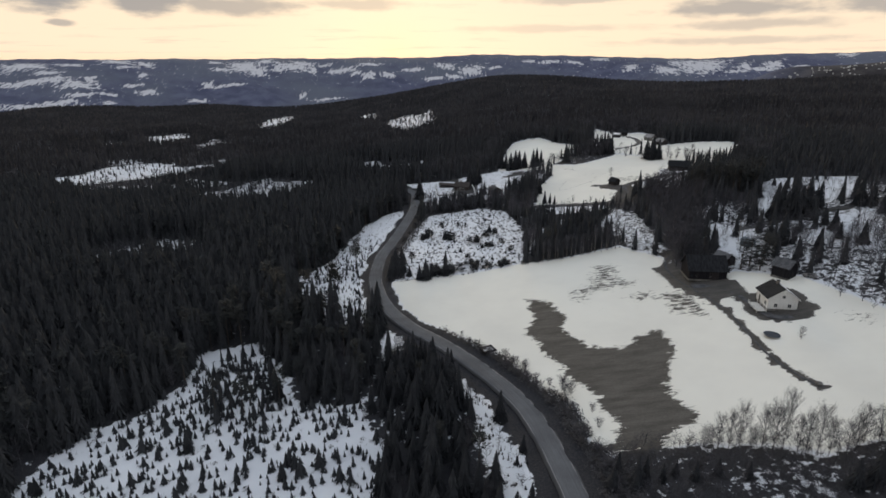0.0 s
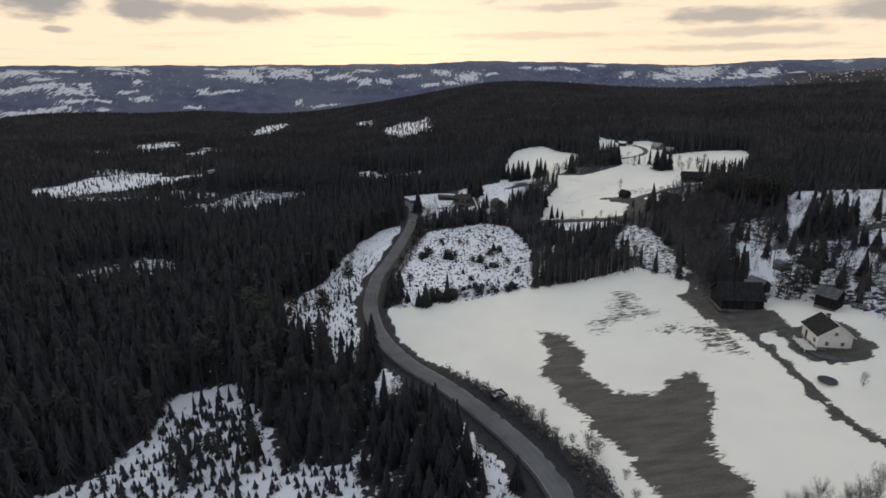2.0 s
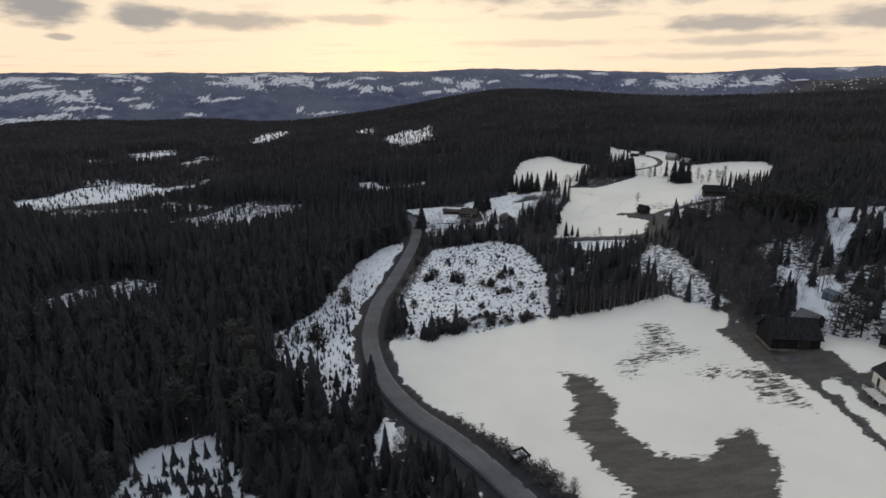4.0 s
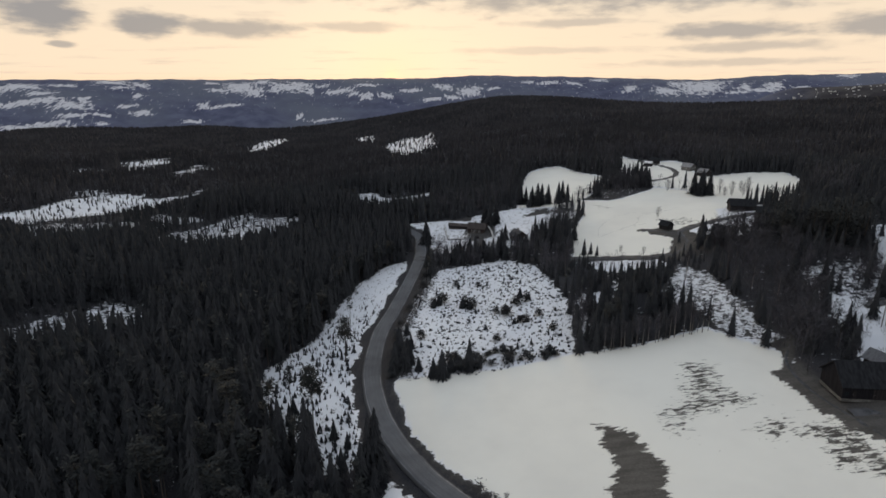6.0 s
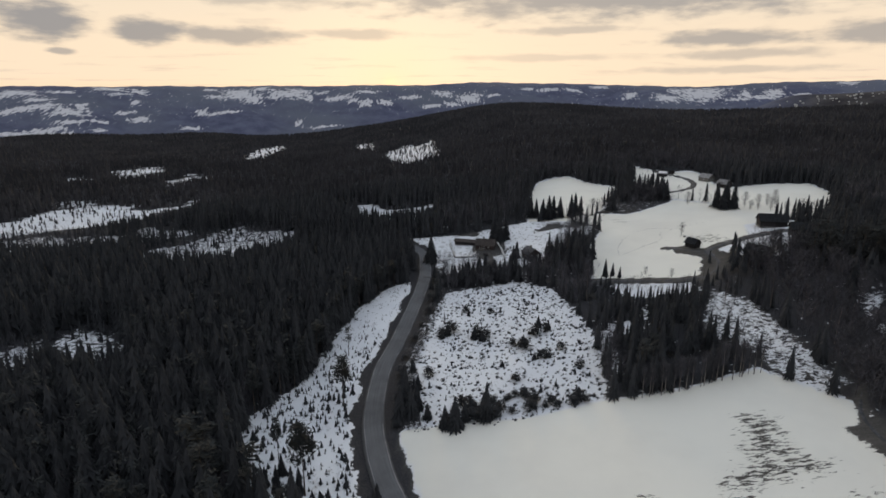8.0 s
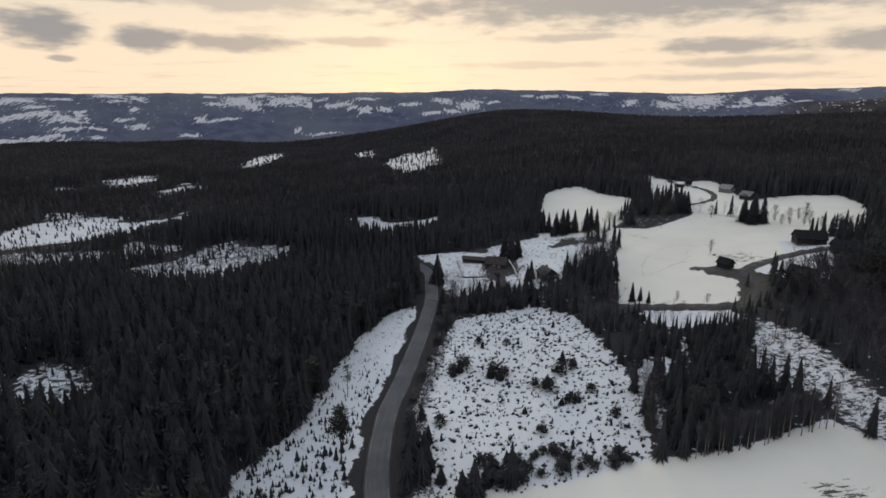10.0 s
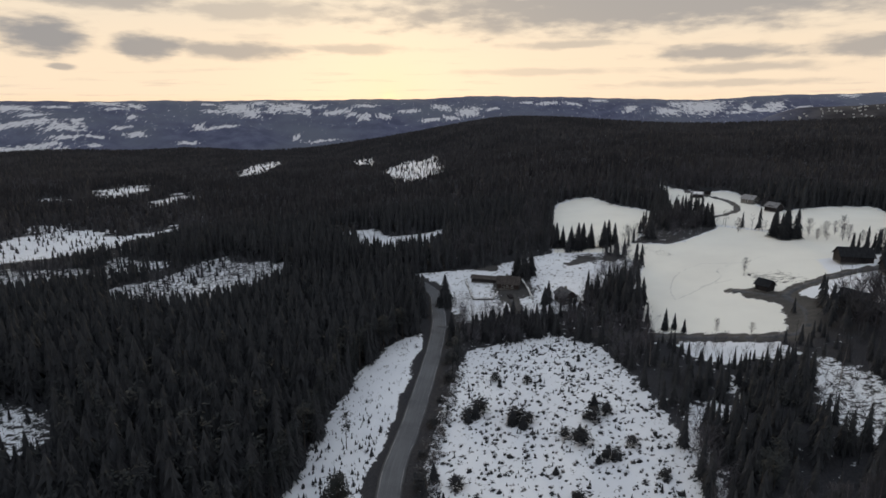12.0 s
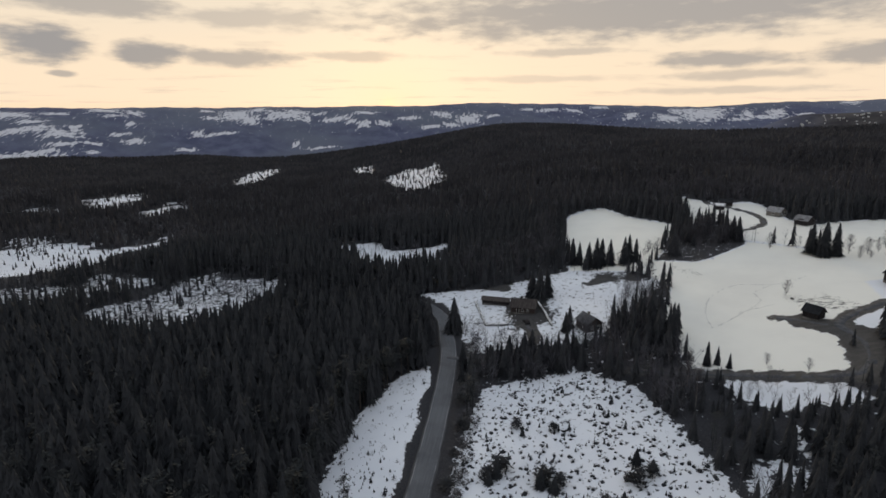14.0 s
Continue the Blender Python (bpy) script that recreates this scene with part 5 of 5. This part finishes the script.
def stand(kinds, spots, group, seed):
    """Sets trees of these kinds at rows of x, y, height, width factor."""
    rng = random.Random(seed)
    for k, (x, y, h, w) in enumerate(spots):
        m = at(x, y, rng.uniform(0, 360), 0.1) @ Matrix.Diagonal((h * w, h * w, h, 1))
        if k < len(kinds):
            kinds[k].matrix_basis = m
            tagged(kinds[k], group=group)
        else:
            proto = kinds[k % len(kinds)]
            ob = copy_thing(proto, Matrix())
            ob.matrix_basis = m


def fine_spruces(count, seed, label):
    return [tree_kind("spruce", stem(0.013, 0.93, 6), skirts(random.Random(seed + s), 20, 13, 0.2, 0.03, 0.75, 0.6), BARK, SPRUCE, label, "spruce tree") for s in range(count)]


def fine_pines(count, seed, label):
    return [tree_kind("pine", stem(0.011, 0.95, 6, bend=0.02), tufts(random.Random(seed + s), 26, 9, 0.52, 0.99, 0.15, 0.042), PINE_BARK, PINE, label, "pine tree") for s in range(count)]


def round_birches(count, seed, label):
    return [tree_kind("birch", stem(0.011, 0.9, 5, bend=0.02), twigs(random.Random(seed + s), 34, 22, 0.26, 0.1, 0.0032, (0.4, 1.1), 0.045), TWIG, TWIG, label, "birch tree") for s in range(count)]


def fine_birches(count, seed, label):
    return [tree_kind("birch", stem(0.0065, 0.92, 5, bend=0.03), twigs(random.Random(seed + s), 60, 44, 0.24, 0.12, 0.0011, (0.7, 1.9), 0.035), TWIG, TWIG, label, "birch tree") for s in range(count)]


stand(fine_spruces(6, 200, "dark green spruce at the edge of the forest"), NEAREST["spruce_forest"], "spruces by the road", 1)
stand(fine_pines(4, 230, "slender pine with a bare lower trunk"), NEAREST["pine_forest"], "pines by the road", 2)
stand(fine_birches(5, 250, "bare grey birch among conifers"), NEAREST["birch_wood"], "birches by the road", 3)
YARD_SPRUCES = [(-15, 358, 14, 1.6), (21, 380, 15, 1.4), (18.5, 384, 13, 1.4), (24.5, 383, 13, 1.4), (24, 346, 8, 1.3), (26, 349, 9, 1.3), (41, 342, 9, 1.3), (44, 345, 11, 1.3), (-13, 330, 8, 1.2), (-11, 322, 7, 1.2), (-9, 328, 6, 1.2), (44, 422, 14, 1.2), (47, 421, 12, 1.1), (50, 415, 13, 1.3), (53, 413, 15, 1.3), (56, 415, 14, 1.3), (60, 415, 13, 1.3), (66, 413, 14, 1.2), (69, 416, 14, 1.1), (72, 415, 12, 1.1), (91, 418, 14, 1.4), (106, 430, 8, 1.6), (112, 434, 9, 1.5), (118, 431, 10, 1.5), (121, 430, 12, 1.5), (124, 435, 12, 1.4), (127, 429, 13, 1.4), (128, 436, 12, 1.4), (94, 96, 9, 1.3), (99, 94, 8, 1.3), (104, 97, 9, 1.2), (76, 86, 7, 1.4), (80, 86, 9, 1.3), (84, 88, 10, 1.3), (87, 85, 9, 1.3), (34, 93, 6, 1.4), (39, 94, 7, 1.3)]
KNOLL_SPRUCES = [(143, 398, 15, 1.2), (146, 394, 16, 1.3), (149, 391, 15, 1.2), (144, 392, 14, 1.3), (148, 397, 13, 1.2), (126, 494, 11, 1.2), (57, 310, 8, 1), (60, 310, 6, 1), (62, 307, 5, 1), (51, 338, 15, 1.15), (55, 341, 13, 1.1), (47, 331, 14, 1.1), (44, 322, 13, 1.1), (48, 324, 15, 1.1), (52, 322, 12, 1.1), (54, 328, 14, 1.1), (49, 334, 15, 1.2), (44, 336, 12, 1.1), (58, 334, 11, 1.1), (-7, 215.6, 9.5, 1.5), (-9.5, 218, 5, 1.6), (-4.4, 218.5, 6, 1.5), (1, 217.4, 11.5, 0.9), (-2.7, 223, 4.5, 1.4)]
EDGE_SPRUCES = YARD_SPRUCES + KNOLL_SPRUCES
BAND = random.Random(21)
EDGE_SPRUCES += [(-3.5 + (k % 9) * 3.3 + BAND.uniform(-1.2, 1.2), 318 + (k // 9) * 5.2 + BAND.uniform(-1.8, 1.8), BAND.uniform(6, 10), BAND.uniform(1.1, 1.5)) for k in range(27)]
stand(fine_spruces(4, 270, "solitary dark spruce beside a snowy field"), EDGE_SPRUCES, "spruces by the fields", 4)
THIN_X, THIN_Y = scatter([(-13, 143), (-4, 147), (3, 138), (5, 124), (0, 111), (-8, 116), (-14, 130)], 46, 0, 251)
stand(fine_spruces(4, 300, "slender dark spruce in the thin wood by the road"), [(float(x), float(y), BAND.uniform(8, 13), BAND.uniform(0.95, 1.3)) for x, y in zip(THIN_X, THIN_Y) if inside(np.array([x]), np.array([y]), GAP)[0] < 0 and inside(np.array([x]), np.array([y]), PLANTATION)[0] < 0], "spruces in the thin wood", 24)
stand(round_birches(3, 360, "bare rounded bush at the edge of the snowy field"), [(30.7, 124.2, 5.2, 1.25), (20.9, 142.2, 3.6, 1.3), (23, 140.4, 3.6, 1.3)], "bushes along the field", 25)
SHED_SPRUCES = [(145, 232, 13, 1.4), (147, 229, 14, 1.4), (151, 232, 14, 1.3), (154, 229, 12, 1.3), (163, 239, 13, 1.2), (178, 236, 14, 1.4), (181, 233, 12, 1.4), (177, 221, 10, 1.3), (152, 217, 7, 1.4), (151, 210, 9, 1.5), (147, 201, 7, 1.4), (150, 193, 9, 1.5), (134, 192, 9, 1.4), (106, 210, 8, 1.4), (120, 244, 11, 1.3)]
SLOPE_SPRUCES = [(132, 233, 7, 1.2), (134, 235, 8, 1.2), (130, 231, 6, 1.3), (172, 299, 12, 1.4), (152, 268, 12, 1.4), (148, 265, 11, 1.4), (126, 209, 9, 1.5), (130, 207, 12, 1.4), (127, 203, 11, 1.4), (126, 190, 7, 1.4), (102, 221, 11, 1.3), (98, 217, 10, 1.3), (112, 248, 12, 1.3), (125, 265, 12, 1.3), (140, 232, 14, 1.3), (143, 236, 16, 1.3), (150, 236, 17, 1.2), (156, 236, 16, 1.3), (159, 240, 15, 1.2), (147, 239, 15, 1.3), (153, 241, 16, 1.2)]
EAST_SPRUCES = SHED_SPRUCES + SLOPE_SPRUCES
stand(fine_spruces(3, 280, "broad dark spruce in the snowy wood"), EAST_SPRUCES, "spruces in the eastern wood", 9)
CLEARING_SPRUCES = [(-8, 271, 4.6, 1.7), (-10, 269, 3.2, 2), (1, 266, 5.2, 1.6), (3.5, 264, 4, 2), (16, 257, 4.2, 1.8), (23, 270, 4.4, 1.7), (-20.5, 227, 10, 1.5), (-20.5, 232, 9, 1.5), (-21, 237, 8, 1.4), (-21.2, 221.5, 10, 1.3), (-18.3, 222, 9.5, 1.4), (-17, 226, 8, 1.5), (-18, 231, 7, 1.5), (-14, 221, 5, 1.5), (-19, 247, 5, 1.4), (-9.5, 216, 7, 1.3), (-14, 318, 7, 1.0), (-13, 326, 8, 1.0), (-12.5, 305, 5, 1.0), (26, 268, 2.6, 2.2), (18, 247, 2.4, 2.2), (8, 245, 2.2, 2.3), (-17, 236, 5.5, 1.4), (1, 226, 3.4, 1.5), (0, 286, 3, 1.4), (14, 119, 9, 1.1), (18, 107, 5, 1.1)]
PLANTATION_SPRUCES = [(-46, 137, 10, 1.0), (-62, 116, 7, 1.1), (-13, 120, 7, 1.1), (36, 97, 6, 1.1), (41, 95, 6, 1.0), (44, 94, 4.5, 1.2), (47, 95, 4, 1.3), (50, 93, 5, 1.2), (55, 94, 4, 1.3), (38, 92, 5, 1.2), (60, 92, 4, 1.3), (89, 92, 9, 1.2), (92, 93, 8, 1.2), (-101, 104, 7, 1.3), (-97, 101, 8, 1.2), (-93, 99, 6, 1.3), (-104, 108, 6, 1.3), (-90, 103, 5, 1.3), (-88, 97, 6, 1.3), (-70, 97, 6, 1.2), (-36, 105, 5, 1.3), (-47, 197.5, 7, 1.1), (-47.4, 203, 6, 1.2), (-42, 197, 5, 1.3), (-50, 199, 5.5, 1.2), (-34, 190, 6, 1.2), (-30, 186, 5, 1.2)]
CLEAR_SPRUCES = CLEARING_SPRUCES + PLANTATION_SPRUCES
stand(fine_spruces(3, 290, "young bushy spruce standing in snow"), CLEAR_SPRUCES, "young spruces in the clearing", 5)
stand(fine_pines(4, 310, "tall thin pine standing alone in a clearing"), [(-60, 129, 13, 1.0), (-53, 130, 12.5, 1.1), (-44, 133, 12, 1), (-50, 128, 11, 0.8), (-41, 262, 11, 0.9)], "seed pines", 6)
SEED_PINES = [tree_kind("pine", stem(0.011, 0.95, 6, bend=0.015), tufts(random.Random(350 + s), 84, 12, 0.56, 0.99, 0.17, 0.036), PINE_BARK, PINE, "tall pine with a long bare trunk in the cut strip", "pine tree") for s in range(2)]
stand(SEED_PINES, [(-37.6, 230.6, 15.5, 1.0), (-40.3, 195.3, 18, 0.95), (-49.5, 208, 12, 0.6)], "seed pines in the strip", 23)
BROAD = [tree_kind("pine", stem(0.014, 0.95, 6, bend=0.02), tufts(random.Random(335 + s), 54, 10, 0.22, 0.99, 0.2, 0.034), PINE_BARK, PINE, "broad dark pine with a rounded crown", "pine tree") for s in range(4)]
FARM_PINES = [(104, 186, 12, 1.3), (108, 188, 13, 1.4), (112, 187, 12, 1.4), (109, 183, 11, 1.4), (115, 190, 11, 1.3), (100, 206, 9, 1.2), (102, 211, 9, 1.2)]
px, py = scatter([(128, 292), (140, 268), (160, 275), (166, 300), (142, 314)], 30, 0, 240)
WOOD_X, WOOD_Y = scatter([(104, 303), (109, 308), (118, 309), (130, 300), (118, 291)], 16, 0, 243)
FARM_PINES += [(float(x), float(y), BAND.uniform(6, 9), BAND.uniform(1.2, 1.6)) for x, y in zip(WOOD_X, WOOD_Y)]
FARM_PINES += [(float(x), float(y), BAND.uniform(14, 19), BAND.uniform(1.0, 1.4)) for x, y in zip(px, py)]
stand(BROAD, FARM_PINES, "pines by the farm", 18)
EDGE_LINE = curve_points([(-27, 331), (-35, 323), (-45, 303), (-51, 270), (-55, 244), (-65, 227)], 3.4)
stand(fine_pines(4, 320, "pine with a bare trunk at the edge of the cut strip"), [(ex + BAND.uniform(-1.5, 0.8), ey + BAND.uniform(-1, 1), BAND.uniform(9, 14), BAND.uniform(0.8, 1.2)) for ex, ey in EDGE_LINE], "pines along the strip", 16)
FIELD_BIRCHES = [(52, 101.5, 3.5, 1.3), (55, 101, 6, 1.1), (58, 101, 8.5, 1), (60, 100.5, 9.5, 0.9), (61.5, 99.5, 12, 0.8), (66, 99, 10.5, 1), (68, 98.5, 11.5, 1.1), (70, 98.5, 14, 0.75), (72, 97, 8.5, 1.1), (73, 96, 10.5, 0.9), (75, 95.5, 12, 0.9), (77, 95, 9, 1), (80, 94.5, 8, 1.1), (82, 95, 9, 1), (85, 97, 9, 1.2), (64, 99.5, 6, 1.1), (57, 102, 5, 1.2)]
TERRACE_BIRCHES = [(88, 97, 8, 1.1), (92, 97, 8, 1.1), (155, 385, 6, 1.3), (158, 383, 4, 1.2), (163, 380, 8, 1.1), (165, 379, 8, 1), (168, 375, 6, 1.2), (170, 368, 7, 1.2), (172, 368, 8, 1.2), (175, 366, 7, 1.2), (179, 366, 7, 1.3), (106, 354, 6.5, 1.1), (150, 391, 7, 1.2), (156, 393, 9, 1.1), (161, 389, 8, 1.2), (167, 391, 7, 1.2), (174, 396, 8, 1.2)]
UPPER_BIRCHES = [(49, 311, 6, 1.2), (52, 311, 5, 1.2), (64, 389, 9, 1.2), (60, 390, 8, 1.2), (70, 390, 8, 1.2), (67, 385, 9, 1.2), (82, 426, 7, 1.4), (72, 306, 4, 1.3), (80, 300, 4, 1.3), (133, 412, 8, 1.2), (120, 428, 7, 1.2), (96, 137, 4, 1.3), (122, 152, 8, 1.2), (125, 148, 8, 1.2), (119, 157, 7, 1.2)]
EDGE_BIRCHES = FIELD_BIRCHES + TERRACE_BIRCHES + UPPER_BIRCHES
HAMLET_BIRCHES = [(BAND.uniform(101, 127), BAND.uniform(427, 452), BAND.uniform(7, 12), BAND.uniform(1.0, 1.4)) for _ in range(20)]
EDGE_BIRCHES += HAMLET_BIRCHES
stand(fine_birches(5, 330, "bare grey birch at the edge of a snowy field"), EDGE_BIRCHES[:19], "birches by the fields", 7)
PALE = [tree_kind("birch", stem(0.0115, 0.92, 5, bend=0.03), twigs(random.Random(360 + s), 34, 26, 0.13, 0.35, 0.0022, (0.9, 2.0), 0.03), BIRCH_BARK, TWIG, "slender pale birch in front of dark spruces", "birch tree") for s in range(4)]
stand(PALE, [(41 + k * 1.75 + BAND.uniform(-0.8, 0.8), 219.6 + k * 0.27 + BAND.uniform(-0.6, 0.8), BAND.uniform(8, 12), BAND.uniform(0.8, 1.2)) for k in range(20)] + [(44, 288, 12, 1), (47, 300, 11, 1), (84, 266, 12, 1), (97, 262, 13, 1), (101, 252, 12, 1), (104, 244, 13, 1), (99, 234, 12, 1)], "birches before the spruces", 19)
stand(round_birches(4, 345, "bare birch with a rounded crown in the snow"), EDGE_BIRCHES[19:], "birches by the upper fields", 10)


def shrubs():
    """Bare round bushes along the road bank."""
    kinds = [mesh_of("shrub", *twigs(random.Random(350 + s), 60, 34, 0.5, 0.02, 0.003, (0.7, 1.8), 0.06), [TWIG]) for s in range(3)]
    spots = [(18, 147, 3.2), (20, 143, 3), (22.5, 139, 3.4), (31, 128, 4.5), (32.5, 126, 4), (25, 134, 2.5), (28, 131, 2.5), (36, 118, 2.6), (36, 112, 2.8), (14, 151, 2), (6, 164, 1.8)]
    rng = random.Random(5)
    for k, (x, y, h) in enumerate(spots):
        ob = tagged(new("shrub", kinds[k % 3]), "round leafless shrub on the road bank", "shrub", "shrubs on the bank")
        ob.matrix_world = at(x, y, rng.uniform(0, 360), 0.05) @ Matrix.Diagonal((h, h, h, 1))


shrubs()


def low_bushes():
    """Dense dark bushes in the felled clearing."""
    kinds = [mesh_of("bush", *tufts(random.Random(380 + s), 26, 11, 0.05, 0.9, 0.62, 0.2), [SPRUCE]) for s in range(4)]
    rng = random.Random(8)
    spots = [(-7, 273, 4), (-10, 271, 3), (2, 268, 4.2), (5, 266, 3), (16, 255, 3.8), (13, 258, 2.6), (21, 264, 3.8), (25, 266, 3), (20, 248, 2.4), (-8, 217, 3.5), (1, 219, 3), (-3, 226, 2.6), (-14, 244, 2.8), (11, 236, 2.4), (22, 248, 2.6), (-1, 290, 2.6), (27, 252, 2.4), (8, 287, 2.2), (30, 240, 2.2)]
    spots += [(rng.uniform(2, 27), rng.uniform(220, 227), rng.uniform(1.4, 3)) for _ in range(16)]
    spots += [(rng.uniform(-7, 13), rng.uniform(218.5, 229), rng.uniform(1.8, 3.4)) for _ in range(14)]
    spots += [(px + rng.uniform(5.6, 7.6), py + rng.uniform(-1, 1), rng.uniform(1.6, 3.4)) for px, py in ROAD_LINE[(ROAD_LINE[:, 1] > 218) & (ROAD_LINE[:, 1] < 330)][::6]]
    for k, (x, y, h) in enumerate(spots):
        ob = tagged(new("bush", kinds[k % 4]), "dense dark evergreen bush in the snow by the road", "bush", "bushes in the clearing")
        ob.matrix_world = at(x, y, rng.uniform(0, 360), 0.1) @ Matrix.Diagonal((h * 0.9, h * 0.9, h, 1))


low_bushes()
# a thicket of half-grown spruce in the plantation, and bushes on the bank below the field
sx, sy = scatter([(-70, 135), (-72, 158), (-58, 166), (-50, 150), (-42, 134), (-52, 122)], 110, 0.5, 61)
stuff("thicket", SAPLINGS, rows(sx, sy, 3.0, 5.5, (0.6, 0.9)), SPRUCE, "half-grown spruces crowded together in snow", "saplings", 62)
sx, sy = scatter(BANK, 900, 0.5, 63)
stuff("bank_bushes", BUSHES, rows(sx, sy, 0.8, 2.4, (1.0, 1.7)), TWIG, "bare bushes on the bank below the field", "shrubs", 64)
sx, sy = scatter(BANK, 60, 1.5, 65)
stuff("bank_birches", BIRCHES, rows(sx, sy, 3.5, 8, (0.9, 1.2)), TWIG, "thin bare birches on the bank below the field", "birches", 66)
ex, ey = scatter([(95, 185), (130, 172), (200, 230), (215, 290), (130, 305), (98, 240)], 500, 0, 67)
stuff("wood_bushes", BUSHES, rows(ex, ey, 1.0, 3.0, (0.8, 1.4)), TWIG, "bare bushes in the snowy wood", "shrubs", 68)
# leafless alder thickets: in the eastern wood, by the lane, round the yard and on the banks
WOOD_ALDERS = [[(95, 185), (130, 172), (200, 225), (215, 290), (130, 300), (98, 240)], [(36, 284), (34, 308), (41, 320), (52, 316), (50, 300), (42, 284)], [(-11, 312), (18, 312), (22, 324), (16, 341), (-10, 340)], [(22, 316), (36, 306), (50, 330), (56, 345), (43, 354), (34, 340), (24, 346)], [(47, 361), (58, 347), (68, 366), (68, 378), (53, 384)], [(-13, 367), (-12, 346), (-4, 340), (-2, 350), (-6, 366)]]
UPLAND_BIRCHES = [[(118, 478), (142, 552), (158, 522), (186, 512), (236, 456), (252, 480), (176, 560), (128, 566)], [(36, 425), (52, 500), (64, 530), (92, 534), (118, 474), (124, 490), (96, 550), (52, 545), (24, 440)], [(-10, 410), (40, 420), (30, 450), (-14, 440)], BROWN_WOOD, [(118, 168), (120, 184), (128, 213), (142, 198), (170, 216), (192, 222), (168, 184), (136, 160)], [(118, 240), (132, 232), (150, 258), (134, 268)], [(86, 205), (92, 196), (100, 212), (96, 228), (90, 222)], [(232, 444), (222, 412), (188, 362), (202, 350), (246, 410)]]
for k, (place, count) in enumerate(zip(UPLAND_BIRCHES, (190, 150, 60, 110, 100, 40, 24, 90))):
    sx, sy = scatter(place, count, 0, 210 + k)
    stuff("upland_birches", FUZZ, rows(sx, sy, *((5, 9) if k in (4, 5) else (8, 12.5)), (1.0, 1.4)), TWIG, "leafless grey-brown birches crowded at the forest edge", "birches", 220 + k)
BANK_ALDERS = [BANK, LANESIDE, [(104, 290), (150, 280), (160, 320), (150, 326), (118, 322)], STAND_GAP, [(44, 418), (62, 414), (84, 419), (94, 440), (80, 424), (60, 420)], SCRUB, GROVE, [(122, 134), (135, 120), (190, 180), (170, 215), (118, 176)], [(-13, 163), (3, 150), (7, 142), (3, 147), (-12, 153), (-17, 156)], [(-1, 170), (13, 149), (24, 137), (27, 130), (34, 119), (34, 100), (29, 100), (24, 121), (18, 134), (9, 147), (-3, 167)], GAP, BROKEN_GLADES[0], BROKEN_GLADES[2], FARM_GLADE, BROKEN_GLADES[4]]
ALDERS = WOOD_ALDERS + BANK_ALDERS
for k, (place, count, low, high) in enumerate(zip(ALDERS, (760, 60, 110, 120, 60, 26, 640, 40, 120, 34, 26, 60, 50, 160, 60, 170, 45, 150, 120, 50, 45), (2.5, 4, 4, 4, 4, 3, 1.4, 2, 4, 4, 3, 2, 4, 2.5, 2, 0.8, 1.5, 3, 3, 3, 3), (7, 9, 8, 9, 7, 5, 4.6, 5, 9, 9, 6, 5, 7, 6, 5, 2.2, 4, 7, 7, 7, 7))):
    sx, sy = scatter(place, count, 0.3, 70 + k)
    if k == 0:
        ok = np.ones(sx.shape, bool)
        for outline in EAST_OPEN:
            ok &= (inside(sx, sy, outline) < 0) | (RNG.random(sx.shape) < 0.4)
        sx, sy = sx[ok], sy[ok]
    for bx, by, br in BUILT:
        ok = np.hypot(sx - bx, sy - by) > br - 2
        sx, sy = sx[ok], sy[ok]
    stuff("alder_thicket", THICKETS, rows(sx, sy, low, high, (0.7, 1.1)), TWIG, "leafless grey-brown alder thicket", "thicket", 90 + k)
# dark heaps of brushwood in the felled clearing
sx, sy = scatter(CLEARING, 850, 0.5, 47)
stuff("brushwood", HUMMOCKS, rows(sx, sy, 0.35, 0.85, (0.8, 2.1)), SPRUCE, "dark heaps of brushwood in the felled clearing", "brush", 48)
# brush along the bank and felling waste in the clearings
BRUSH = [tufts(random.Random(400 + s), 6, 4, 0.1, 0.9, 0.9, 0.32) for s in range(4)]
b = ROAD_LINE[(ROAD_LINE[:, 1] > 85) & (ROAD_LINE[:, 1] < 345)]
near_road = np.concatenate([b + RNG.normal(0, 1, b.shape) * 0.9 + np.array((o, o * 0.35)) for o in (7.2, 8.6, 9.8, 7.8, 10.4)])
b = ROAD_LINE[(ROAD_LINE[:, 1] > 85) & (ROAD_LINE[:, 1] < 175)]
near_road = np.concatenate([near_road] + [b + RNG.normal(0, 1, b.shape) * 0.7 + np.array((o, o * 0.35)) for o in (6.0, 6.6, 7.1, 7.7, 8.2, 8.8, 9.3, 10.0, 10.8, 11.6, 6.3, 7.4, 8.5, 9.6)])
dist = line_distance(near_road[:, 0], near_road[:, 1], ROAD_LINE)
near_road = near_road[(dist > 5.2) & (inside(near_road[:, 0], near_road[:, 1], FIELD) < 0.5)]
stuff("bank_brush", BRUSH, rows(near_road[:, 0], near_road[:, 1], 0.6, 1.6, (0.8, 1.3)), HEATH, "low dark brush on the road bank", "brush", 21)
for place, count, seed in ((CLEARING, 750, 41), (SCRUB, 220, 42), (YARD, 300, 43), (STRIP, 120, 44), (PLANTATION, 160, 45), (BANK, 620, 46)):
    sx, sy = scatter(place, count, 0.3, seed)
    stuff("felling_waste", HUMMOCKS if place in (CLEARING, SCRUB, YARD) else BRUSH, rows(sx, sy, 0.22, 0.7, (0.6, 1.9)), HEATH, "dark branches and stumps left in the snow", "brush", seed)
